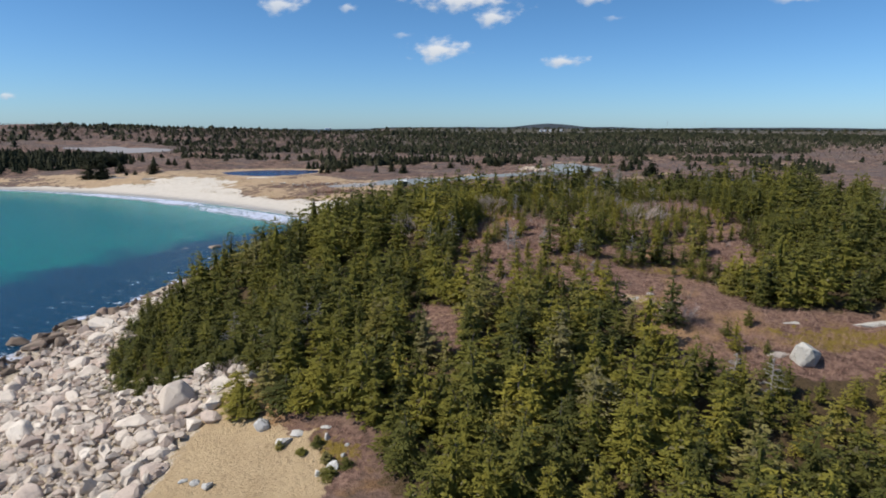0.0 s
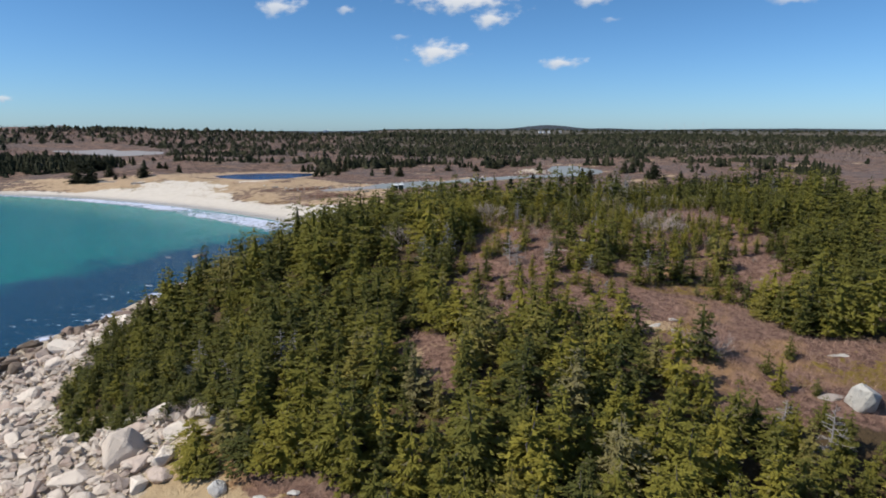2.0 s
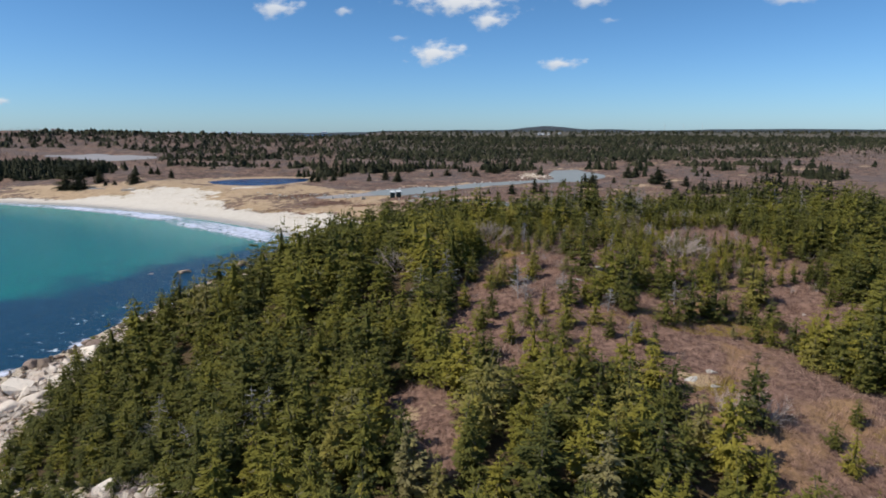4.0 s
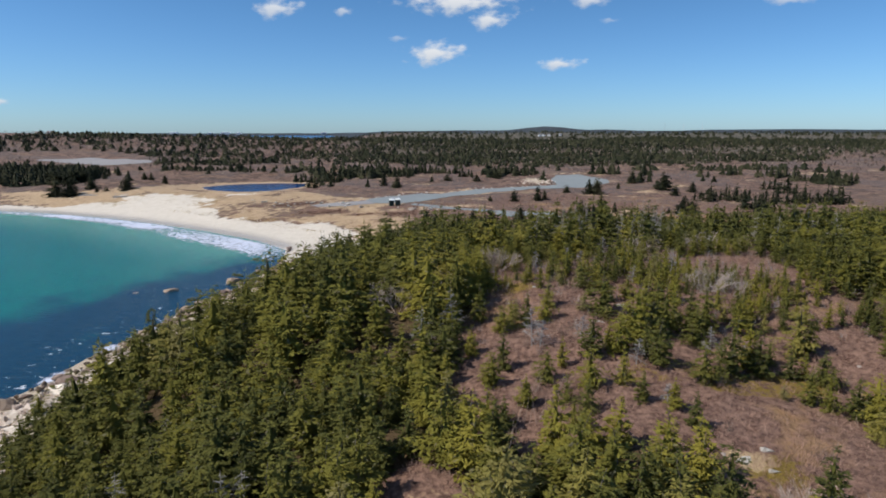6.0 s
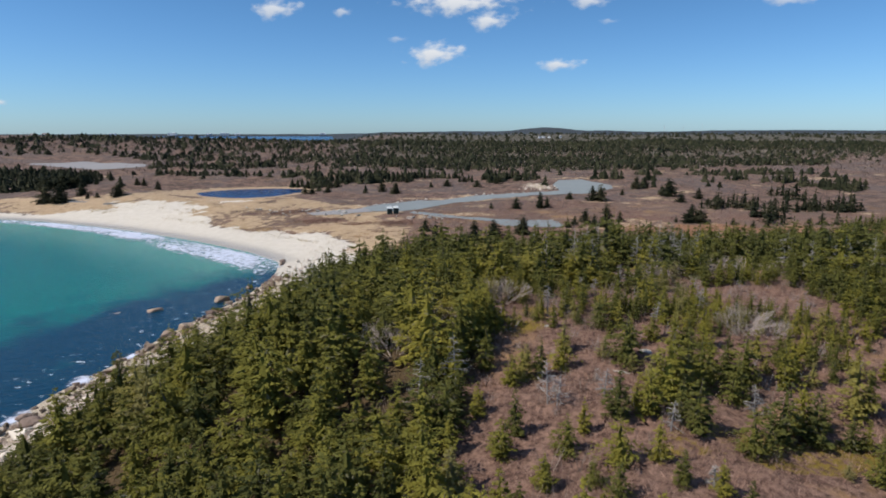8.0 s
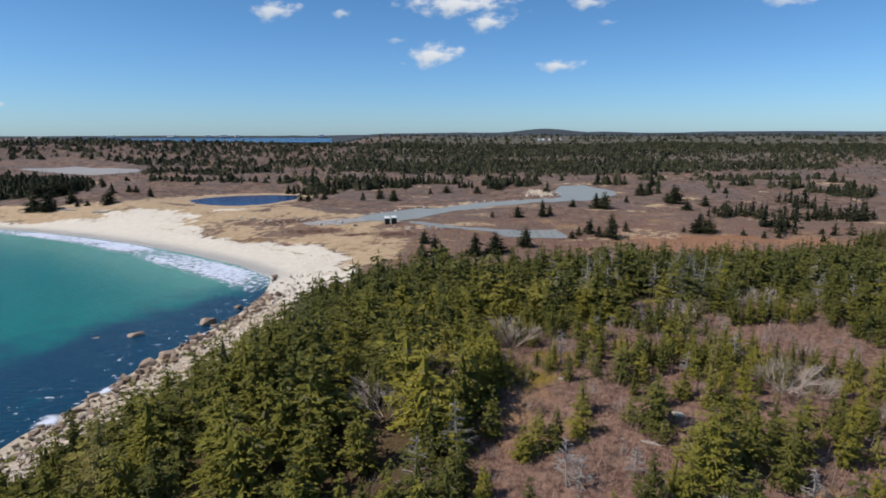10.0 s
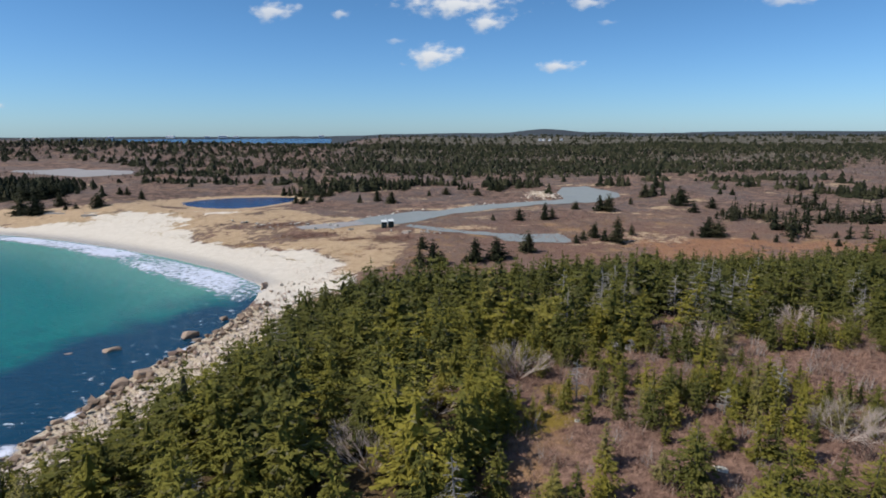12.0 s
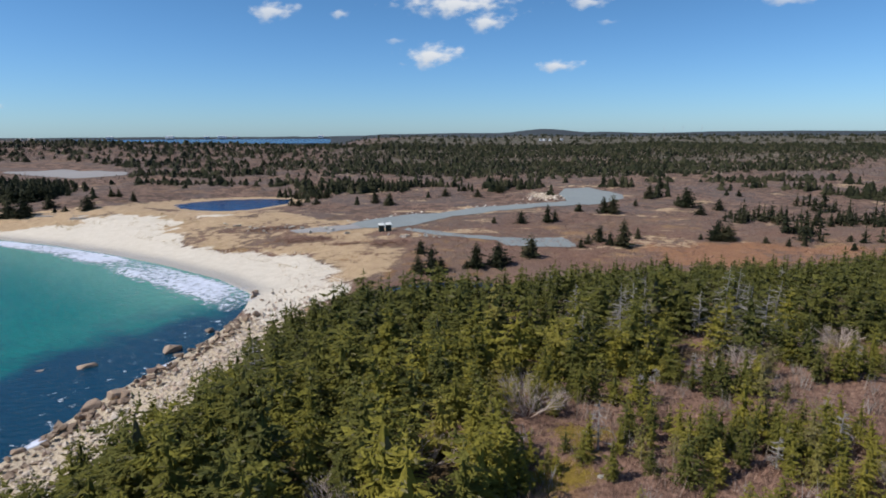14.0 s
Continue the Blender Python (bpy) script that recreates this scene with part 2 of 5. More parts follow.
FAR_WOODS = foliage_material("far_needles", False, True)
BARK = plain("bark", (0.07, 0.055, 0.045), (0.17, 0.145, 0.125), 9, stretch=(1, 1, 0.2))
DEADWOOD = plain("dead_wood", (0.20, 0.175, 0.155), (0.36, 0.33, 0.30), 8, stretch=(1, 1, 0.2))
TWIGS = plain("bare_twigs", (0.32, 0.25, 0.21), (0.52, 0.43, 0.365), 6)
HEATH_TUFT = tuft_material("heath_twigs", (0.105, 0.056, 0.044), (0.31, 0.186, 0.140), (0.48, 0.325, 0.235))
GRASS_TUFT = tuft_material("dry_grass", (0.26, 0.18, 0.085), (0.46, 0.34, 0.18), (0.52, 0.42, 0.25))
SCRUB = tuft_material("bare_scrub", (0.085, 0.062, 0.050), (0.190, 0.140, 0.112), (0.37, 0.295, 0.24))
GRAVEL = plain("gravel", (0.17, 0.19, 0.19), (0.25, 0.272, 0.266), 0.6, 0.9, 0.2)
PALE_GRAVEL = plain("pale_gravel", (0.22, 0.21, 0.205), (0.31, 0.295, 0.285), 0.4, 0.9, 0.2)
GREEN_WALL = plain("green_boards", (0.018, 0.032, 0.024), (0.03, 0.048, 0.036), 4, 0.6)
WHITE_ROOF = plain("white_roof", (0.52, 0.54, 0.52), (0.64, 0.65, 0.62), 2, 0.6)
WHITE_WALL = plain("white_walls", (0.68, 0.68, 0.68), (0.8, 0.8, 0.8), 1, 0.7)
WEATHERED = plain("weathered_boards", (0.24, 0.22, 0.20), (0.38, 0.35, 0.32), 3, 0.85, stretch=(1, 4, 4))
STEEL = plain("pale_steel", (0.45, 0.47, 0.5), (0.6, 0.62, 0.64), 1, 0.5)
CLOUD = cloud_material()



# ---- building blocks ----
def mesh_from(name, verts, tris, material, smooth=False, **layers):
    """A mesh from arrays of corners and triangles, with float layers on its corners."""
    me = bpy.data.meshes.new(name)
    verts, tris = np.asarray(verts, np.float32), np.asarray(tris, np.int32)
    k = tris.shape[1]
    me.vertices.add(len(verts))
    me.vertices.foreach_set("co", verts.ravel())
    me.loops.add(tris.size)
    me.loops.foreach_set("vertex_index", tris.ravel())
    me.polygons.add(len(tris))
    me.polygons.foreach_set("loop_start", np.arange(0, tris.size, k, dtype=np.int32))
    me.polygons.foreach_set("use_smooth", np.full(len(tris), smooth, bool))
    for key, v in layers.items():
        me.attributes.new(key, "FLOAT", "POINT").data.foreach_set("value", np.asarray(v, np.float32).ravel())
    me.materials.append(material)
    me.update(calc_edges=True)
    return me


def part(name, bm, material, parent, label=""):
    me = bpy.data.meshes.new(name)
    bm.to_mesh(me)
    bm.free()
    me.materials.append(material)
    ob = new(name, me)
    ob.parent = parent
    return tagged(ob, label)


def block(bm, x0, x1, y0, y1, z0, z1):
    r = bmesh.ops.create_cube(bm, size=1, matrix=Matrix.LocRotScale(((x0 + x1) / 2, (y0 + y1) / 2, (z0 + z1) / 2), None, (x1 - x0, y1 - y0, z1 - z0)))
    return r["verts"]


def tube(points, radii, sides=5):
    """Corners and triangles of a tapering limb along some points."""
    points = [Vector(p) for p in points]
    vs, fs = [], []
    for i, (p, r) in enumerate(zip(points, radii)):
        ahead = (points[min(i + 1, len(points) - 1)] - points[max(i - 1, 0)]).normalized()
        side = ahead.cross(Vector((0.31, 0.17, 0.93)) if abs(ahead.z) < 0.9 else Vector((1, 0, 0))).normalized()
        up = side.cross(ahead)
        for k in range(sides):
            a = 2 * math.pi * k / sides
            vs.append(p + (side * math.cos(a) + up * math.sin(a)) * r)
    for i in range(len(points) - 1):
        for k in range(sides):
            a, b = i * sides + k, i * sides + (k + 1) % sides
            fs += [(a, b, b + sides), (a, b + sides, a + sides)]
    return [tuple(v) for v in vs], fs


def gather(pieces):
    """Joins (corners, triangles) pairs into one pair of arrays."""
    vs, fs, n = [], [], 0
    for v, f in pieces:
        vs.append(np.asarray(v, np.float32).reshape(-1, 3))
        fs.append(np.asarray(f, np.int32) + n)
        n += len(vs[-1])
    return np.concatenate(vs), np.concatenate(fs)


def pads(rng, at, way, long, wide, droop, rim):
    """Ragged sprays of twigs: one per place, each a star of triangles that leans outwards, droops and is turned a little at random."""
    n = len(at)
    ang = np.arange(rim) * 2 * np.pi / rim
    reach = np.where(np.arange(rim) % 2 == 0, 1.0, 0.6) * rng.uniform(0.6, 1.3, (n, rim))
    a = np.cos(ang) * reach * long[:, None]
    b = np.sin(ang) * reach * wide[:, None]
    out = np.stack([np.cos(way), np.sin(way), -droop], 1)
    out /= np.linalg.norm(out, axis=1)[:, None]
    side = np.stack([-np.sin(way), np.cos(way), rng.normal(0, 0.55, n)], 1)
    side /= np.linalg.norm(side, axis=1)[:, None]
    low = rng.uniform(0.0, 0.55, (n, rim)) * wide[:, None]
    ring = at[:, None] + a[..., None] * out[:, None] + b[..., None] * side[:, None]
    ring[..., 2] -= low
    v = np.concatenate([at[:, None], ring], 1)
    k = np.arange(rim)
    f = np.stack([np.zeros(rim, int), 1 + k, 1 + (k + 1) % rim], 1)
    return v.reshape(-1, 3), (f[None] + (np.arange(n) * (rim + 1))[:, None, None]).reshape(-1, 3)


def tufts(rng, at, way, long, wide, droop):
    """Small folded sprays of needles, two triangles each, pointing outwards."""
    n = len(at)
    out = np.stack([np.cos(way), np.sin(way), -droop], 1)
    out /= np.linalg.norm(out, axis=1)[:, None]
    side = np.stack([-np.sin(way), np.cos(way), rng.normal(0, 0.38, n)], 1)
    side /= np.linalg.norm(side, axis=1)[:, None]
    long, wide = long[:, None], wide[:, None]
    down = np.zeros((n, 3))
    down[:, 2] = -wide[:, 0] * rng.uniform(0.1, 0.9, n)
    skew = rng.uniform(-0.3, 0.5, (n, 1)) * long
    v = np.stack([at - out * long * 0.8, at + out * long, at + side * wide + down + out * skew, at - side * wide + down - out * skew * 0.5], 1)
    f = np.array([[0, 2, 1], [0, 1, 3]])
    return v.reshape(-1, 3), (f[None] + (np.arange(n) * 4)[:, None, None]).reshape(-1, 3)


def spruce_crown(seed, spread, whorls, boughs, count, size, ragged=0.25, bare=0.05, blunt=0.78, core=0.42, tops=1, tall=1.0):
    """The crown of a wind-shaped spruce: whorls of boughs, each a drooping cluster of needle sprays, round a thin dark core."""
    rng = np.random.default_rng(seed)
    limbs = []
    lean, lobe = rng.uniform(0, 2 * np.pi), rng.uniform(0, 2 * np.pi)
    for i in range(whorls):
        k = min(max((i + rng.uniform(-0.4, 0.4)) / whorls, 0), 1)
        z = tall * (bare + (1 - bare) * k)
        r = spread * ((1 - k) ** blunt * (0.7 + 0.3 * min(1, k * 5 + 0.3)) + 0.03) * rng.uniform(1 - ragged, 1 + ragged)
        n = max(2, int(round(boughs * (0.4 + 0.7 * (1 - k)))))
        turn = rng.uniform(0, 6.28)
        for j in range(n):
            w = turn + 2 * np.pi * j / n + rng.normal(0, 0.3)
            rr = r * (1 + 0.15 * np.cos(w - lean) + 0.18 * np.cos(2 * w + 6 * k - lobe)) * rng.uniform(0.55, 1.25)
            limbs.append((w, rr, z, rng.uniform(-0.1, 0.45)))
    limbs = np.array(limbs)
    share = (limbs[:, 1] + 0.03) / (limbs[:, 1] + 0.03).sum()
    pick = rng.choice(len(limbs), count, p=share)
    w, rr, z, fall = limbs[pick].T
    u = np.sqrt(rng.uniform(0.06, 1.0, count))
    off = rng.normal(0, 0.24, count) * rr * (0.35 + u * (1.3 - u))
    x = rr * u * np.cos(w) - off * np.sin(w)
    y = rr * u * np.sin(w) + off * np.cos(w)
    zz = z - rr * u * fall - 0.25 * np.abs(off) + 0.10 * rr * u * u + rng.normal(0, 0.009, count)
    way = w + np.sign(off) * rng.uniform(0.2, 0.9, count) + rng.normal(0, 0.3, count)
    long = 1.25 * size * rng.uniform(0.6, 1.4, count) * (0.55 + 0.45 * np.clip(rr / spread * 1.8, 0, 1))
    top = 4 * tops
    tx = np.concatenate([[0], rng.normal(0, 0.05, tops - 1)])[np.arange(top) % tops]
    at = np.concatenate([np.stack([x, y, zz], 1), np.stack([tx, -tx, tall * np.linspace(0.9, 1.0, top)], 1)])
    way = np.concatenate([way, rng.uniform(0, 6.28, top)])
    long = np.concatenate([long, np.full(top, size * 0.6)])
    droop = np.concatenate([rng.normal(0.10, 0.26, count), np.full(top, -1.5)])
    needles = tufts(rng, at, way, long, long * rng.uniform(0.24, 0.48, len(long)), droop)
    return gather([needles] + (tiers(rng, tall * 0.84, spread, 6, 8, bare, core) if core else []))


def tiers(rng, tall, spread, count, points, bare, squeeze=1.0):
    """Overlapping ragged skirts of boughs, each drooping from the stem, widest low down."""
    pieces = []
    lean = rng.uniform(0, 2 * np.pi)
    for i in range(count):
        k = (i + rng.uniform(-0.2, 0.2)) / count
        k = min(max(k, 0), 1)
        r = squeeze * spread * ((1 - k) ** 0.85 + 0.04) * rng.uniform(0.8, 1.2)
        top = tall * min(1.0, bare + (1 - bare) * k + 1.25 / count)
        ang = (np.arange(points) + rng.uniform(0, 1)) * 2 * np.pi / points
        reach = r * np.where(np.arange(points) % 2 == 0, 1.0, 0.58) * rng.uniform(0.72, 1.22, points) * (1 + 0.15 * np.cos(ang - lean))
        low = top - tall * 1.35 / count * rng.uniform(0.75, 1.25, points) - reach * 0.18
        ring = np.stack([reach * np.cos(ang), reach * np.sin(ang), low], 1)
        v = np.concatenate([[(0, 0, top)], ring])
        q = np.arange(points)
        pieces.append((v, np.stack([np.zeros(points, int), 1 + q, 1 + (q + 1) % points], 1)))
    return pieces


def tier_crown(seed, spread, count, points, bare, tall=1.0):
    """A plainer spruce crown of ragged skirts, for trees that stay farther off."""
    rng = np.random.default_rng(seed)
    pieces = tiers(rng, tall, spread, count, points, bare)
    return gather(pieces)


def bare_branches(seed, stems, depth, thick, flare=0.75, first=0.30):
    """A leafless bush about one metre high: many stems that fork again and again into a twiggy dome."""
    rng = random.Random(seed)
    pieces = []

    def grow(p, d, length, r, level):
        end = p + d * length
        pieces.append(tube((p, end), (r, r * 0.62), 3))
        if level <= 0:
            return
        for _ in range(3):
            turn = Vector((rng.uniform(-1, 1), rng.uniform(-1, 1), rng.uniform(-0.5, 0.9)))
            grow(p + d * length * rng.uniform(0.45, 1.0), (d + turn * 0.62).normalized(), length * rng.uniform(0.58, 0.86), r * 0.6, level - 1)
    for i in range(stems):
        a = 2 * math.pi * (i + rng.uniform(-0.4, 0.4)) / stems
        out = flare * rng.uniform(0.25, 1.25)
        d = Vector((math.cos(a) * out, math.sin(a) * out, 0.75)).normalized()
        grow(Vector((math.cos(a) * 0.05, math.sin(a) * 0.05, -0.03)), d, first * rng.uniform(0.85, 1.15), thick, depth)
    return gather(pieces)


def stone(seed, flat=0.7, count=15, bevel=0.05):
    """An angular, slightly rounded boulder about one metre across, standing on z = 0."""
    rng = random.Random(seed)
    bm = bmesh.new()
    for _ in range(count):
        v = Vector((rng.gauss(0, 1), rng.gauss(0, 1), rng.gauss(0, 1))).normalized()
        bm.verts.new((v.x * 0.5 * rng.uniform(0.8, 1.15), v.y * 0.42 * rng.uniform(0.8, 1.15), v.z * 0.5 * flat * rng.uniform(0.85, 1.1)))
    bmesh.ops.convex_hull(bm, input=bm.verts)
    bmesh.ops.delete(bm, geom=[v for v in bm.verts if not v.link_faces], context="VERTS")
    bmesh.ops.dissolve_limit(bm, angle_limit=0.2, verts=bm.verts, edges=bm.edges)
    if bevel:
        bmesh.ops.bevel(bm, geom=bm.edges[:], offset=bevel, segments=1, affect="EDGES", profile=0.6, clamp_overlap=True)
    bmesh.ops.triangulate(bm, faces=bm.faces)
    base = min(v.co.z for v in bm.verts)
    bmesh.ops.translate(bm, verts=bm.verts, vec=(0, 0, -base * 0.72))
    v = np.array([tuple(q.co) for q in bm.verts], np.float32)
    bm.verts.index_update()
    f = np.array([[q.index for q in t.verts] for t in bm.faces], np.int32)
    bm.free()
    return v, f


def scatter(name, kinds, places, material, label, category, tone=False, rng=None, thing_kind="stuff"):
    """Joins many turned and sized copies of some shapes into one object. places: rows of x, y, z, size, tallness."""
    rng = rng or np.random.default_rng(1)
    vs, fs, ts, n = [], [], [], 0
    pick = rng.integers(0, len(kinds), len(places))
    turn = rng.uniform(0, 2 * np.pi, len(places))
    tones = rng.uniform(0, 1, len(places)) * tone
    for q, (v, f) in enumerate(kinds):
        rows = np.nonzero(pick == q)[0]
        if not len(rows):
            continue
        P, a = places[rows], turn[rows]
        c, s = np.cos(a)[:, None], np.sin(a)[:, None]
        size, tall = P[:, 3:4], P[:, 4:5]
        x = (v[:, 0] * c - v[:, 1] * s) * size + P[:, 0:1]
        y = (v[:, 0] * s + v[:, 1] * c) * size + P[:, 1:2]
        z = v[:, 2] * size * tall + P[:, 2:3]
        vs.append(np.stack([x, y, z], -1).reshape(-1, 3))
        fs.append((f[None] + (np.arange(len(rows)) * len(v))[:, None, None]).reshape(-1, 3) + n)
        ts.append(np.repeat(tones[rows], len(v)))
        n += len(rows) * len(v)
    layers = {} if tone is False else {"tone": np.concatenate(ts)}
    ob = new(name, mesh_from(name, np.concatenate(vs), np.concatenate(fs), material, **layers))
    return tagged(ob, label, category, kind=thing_kind)


def spread_over(rng, box, count, keep, apart=0.0):
    """Random places in a box of the plan, kept with the chance that keep(x, y) gives, and at least apart from each other."""
    x = rng.uniform(box[0], box[1], count)
    y = rng.uniform(box[2], box[3], count)
    ok = rng.uniform(0, 1, count) < keep(x, y)
    x, y = x[ok], y[ok]
    if apart:
        cells, kept = {}, []
        for i, (a, b) in enumerate(zip(x.tolist(), y.tolist())):
            ci, cj = int(a // apart), int(b // apart)
            if any((a - p) ** 2 + (b - q) ** 2 < apart * apart for di in (-1, 0, 1) for dj in (-1, 0, 1) for p, q in cells.get((ci + di, cj + dj), ())):
                continue
            cells.setdefault((ci, cj), []).append((a, b))
            kept.append(i)
        x, y = x[kept], y[kept]
    return x, y

# ---- the lie of the land ----
SHORE = [(-52, 30), (-56, 60), (-59, 80), (-59, 92), (-55.5, 100), (-54.5, 112), (-52, 122), (-50.5, 133), (-48.8, 143), (-46.8, 151), (-44.5, 160),
         (-43, 174), (-43.6, 187), (-46, 199), (-60, 215), (-83, 233), (-110, 251), (-140, 268), (-170, 281), (-225, 297)]
SEA = ([(4500, -700), (400, -260), (140, -150), (40, -95), (-20, -50), (-45, -10)] + SHORE
       + [(-330, 305), (-600, 280), (-1500, 100), (-4500, -200), (-4500, -4500), (4500, -4500)])


def inside(x, y, ring):
    """Signed distance to a closed outline in the plan, positive inside it."""
    x, y = np.asarray(x, float), np.asarray(y, float)
    best = np.full(x.shape, 1e18)
    odd = np.zeros(x.shape, bool)
    for (ax, ay), (bx, by) in zip(ring, ring[1:] + ring[:1]):
        ex, ey = bx - ax, by - ay
        k = np.clip(((x - ax) * ex + (y - ay) * ey) / (ex * ex + ey * ey), 0, 1)
        best = np.minimum(best, (x - ax - k * ex) ** 2 + (y - ay - k * ey) ** 2)
        if ay != by:
            odd ^= ((ay > y) != (by > y)) & (x < (y - ay) / (by - ay) * ex + ax)
    return np.where(odd, 1, -1) * np.sqrt(best)


def step(a, b, v):
    k = np.clip((np.asarray(v, float) - a) / (b - a), 0, 1)
    return k * k * (3 - 2 * k)


def wave(x, y, size, seed=0):
    """Smooth value noise from -1 to 1."""
    x, y = np.asarray(x, float) / size + seed * 17.3, np.asarray(y, float) / size + seed * 9.1
    i, j = np.floor(x), np.floor(y)
    u, v = x - i, y - j
    u, v = u * u * (3 - 2 * u), v * v * (3 - 2 * v)

    def r(a, b):
        s = np.sin(a * 127.1 + b * 311.7 + seed * 74.7) * 43758.5453
        return (s - np.floor(s)) * 2 - 1
    return (r(i, j) * (1 - u) + r(i + 1, j) * u) * (1 - v) + (r(i, j + 1) * (1 - u) + r(i + 1, j + 1) * u) * v


def bump(x, y, cx, cy, rx, ry):
    return np.exp(-((x - cx) / rx) ** 2 - ((y - cy) / ry) ** 2)


POND = [(-124, 336), (-132, 350), (-126, 362), (-115, 371), (-100, 375), (-80, 373), (-77, 352), (-86, 330), (-97, 324), (-110, 326)]
POOL = [(-16, 194), (-4, 200), (13, 199), (13, 191), (-4, 189)]
INLET = [(-1330, 2150), (-385, 2150), (-790, 4400), (-2700, 4400)]


def height(x, y):
    x, y = np.asarray(x, float), np.asarray(y, float)
    d = -inside(x, y, SEA)
    low = np.interp(y, [150, 200, 265, 330, 400, 520, 700, 1000, 1600, 4500], [2.2, 2.6, 4.6, 6.4, 9.2, 14.5, 22.0, 27.5, 30.5, 31])
    low = low + 11 * bump(x, y, -430, 640, 260, 170) + 3 * bump(x, y, 300, 560, 240, 160)
    low = low - 25 * step(750, 1250, y) * step(-0.10, -0.2, x / np.maximum(y, 1)) * (1 - step(4250, 4500, y)) - 6 * step(4250, 4500, y) * step(-0.1, -0.2, x / np.maximum(y, 1))
    far = step(250, 900, np.hypot(x, y - 56))
    low = low + far * (2.4 * wave(x, y, 150, 1) + 1.3 * wave(x, y, 55, 2))
    low = low + 30 * bump(x, y, 650, 3700, 190, 300) + 12 * bump(x, y, 1010, 3750, 140, 300) + 12 * bump(x, y, 200, 3900, 600, 300) + 16 * bump(x, y, 1900, 3600, 700, 350)
    low = low + 14 * bump(x, y, 3200, 3700, 900, 350)
    low = low * step(-4, 70, d) + np.where(y > 195, 2.2 * step(0, 34, d) * (1 - step(40, 110, d)), 0)
    rise = np.interp(y, [10, 30, 36, 42, 50, 58, 68, 75, 82, 90, 97, 104, 111, 120, 130, 140, 150, 160, 170, 185, 200],
                     [0, 1.4, 2.2, 3.4, 5.7, 7.0, 8.6, 9.3, 10.3, 11.4, 11.7, 11.4, 10.8, 9.8, 9.2, 8.0, 6.3, 4.2, 2.5, 0.8, 0])
    hill = rise * np.exp(-(np.maximum(0, np.abs(x - 35) - 15) / 50) ** 2) - 1.5 * bump(x, y, 33, 70, 10, 12)
    hill = hill + 6 * bump(x, y, 190, 120, 110, 80)
    hill = hill * step(2, 62 - 17 * step(75, 95, y), d)
    rock = (5.5 + 1.1 * step(74, 84, y) * (1 - step(94, 108, y)) * (1 - step(-14, 0, x))) * step(0, 44 - 12 * step(72, 84, y), d) * (1 - step(145, 205, y))
    h = np.where(d > 0, 0.15 + np.maximum(low, 0) * np.where(y > 195, 1, step(10, 80, d)) * step(120, 200, y) + hill + rock, np.maximum(-4, 0.15 + d * 0.12))
    h = h + step(4, 30, d) * (0.45 * wave(x, y, 14, 3) + 0.2 * wave(x, y, 5, 4)) * (1 - step(600, 1500, y))
    h = h + 0.26 * wave(x, y, 2.3, 15) * step(26, 40, d) * step(30, 50, y) * (1 - step(125, 135, y))
    for ring, level in ((POND, 4.9), (POOL, 2.4)):
        s = inside(x, y, ring)
        k = step(-14 if level < 4 else -34, -1, s)
        h = h * (1 - k) + k * (level + 0.25 - 1.2 * step(-1, 3, s))
    s = inside(x, y, INLET)
    h = np.where(s > 0, 3, h)
    return h


# ---- zones of the plan ----
SAND = [(-46, 190), (-36, 172), (-30, 184), (-23, 194), (-24, 199), (-28, 210), (-33, 220), (-39, 229), (-56, 240), (-71, 245), (-79, 250), (-90, 260), (-94, 267), (-100, 274), (-97, 284),
        (-110, 299), (-124, 307), (-147, 308), (-153, 303), (-155, 297), (-163, 294), (-176, 291), (-188, 294), (-240, 308), (-300, 312), (-300, 290), (-170, 274), (-83, 226)]
GRASS = [(-30, 200), (-14, 203), (-10, 215), (-14, 240), (-24, 254), (-16, 262), (-34, 278), (-60, 292), (-72, 312), (-85, 318), (-120, 318), (-150, 324), (-200, 322),
         (-260, 318), (-180, 290), (-60, 240), (-38, 232)]
BARE_EARTH = [(-20, 53), (-21, 44), (-21, 36), (-16, 26), (-6, 26), (-8, 36), (-10, 40), (-13, 43), (-17, 45), (-18, 50)]
FOREST = [(-14.5, 48.5), (-20.5, 54.5), (-33, 56), (-40, 68), (-45, 84), (-39, 96), (-32.5, 108), (-29, 122), (-26, 140), (-24, 158), (-23, 170), (-19, 178), (-9, 177), (6, 175), (24, 184),
          (53, 205), (88, 203), (120, 214), (150, 240), (330, 270), (330, -60), (60, -40), (14, -30), (2, -24), (-2, 10), (-2.6, 34), (-4.4, 38.5), (-5.8, 42.2), (-9, 44.6)]
# the open crown of the headland, where only single spruces stand in the heath
HEATHLAND = [(0.5, 64), (0.5, 70), (2, 84), (6, 91), (11, 93), (15, 91.5), (20, 88), (24, 83.5), (31, 79), (40, 79), (43, 74), (38, 68.5), (33, 66.5), (30.5, 63), (32, 58.5), (38, 57), (46, 57.5), (46, 50), (38, 46.5), (30, 47), (24, 46.5), (20, 47.5), (18.5, 53), (16.5, 59), (12, 62.5), (6, 63)]
# smaller clearings within the wood: x, y, half widths
OPEN = [(-1.4, 59.5, 3.2, 4.6), (-0.3, 53.5, 2.2, 3.5), (-9, 39, 4, 4), (10, 97, 4, 2.6), (26, 107.5, 6.5, 3.6), (39, 110.5, 7.5, 4.0), (51, 112, 6, 3.5), (16, 104, 3.5, 2.2), (29, 116, 6, 2.4), (26, 97, 4, 2), (38, 97, 4, 2.4), (1.5, 98, 2.4, 2)]


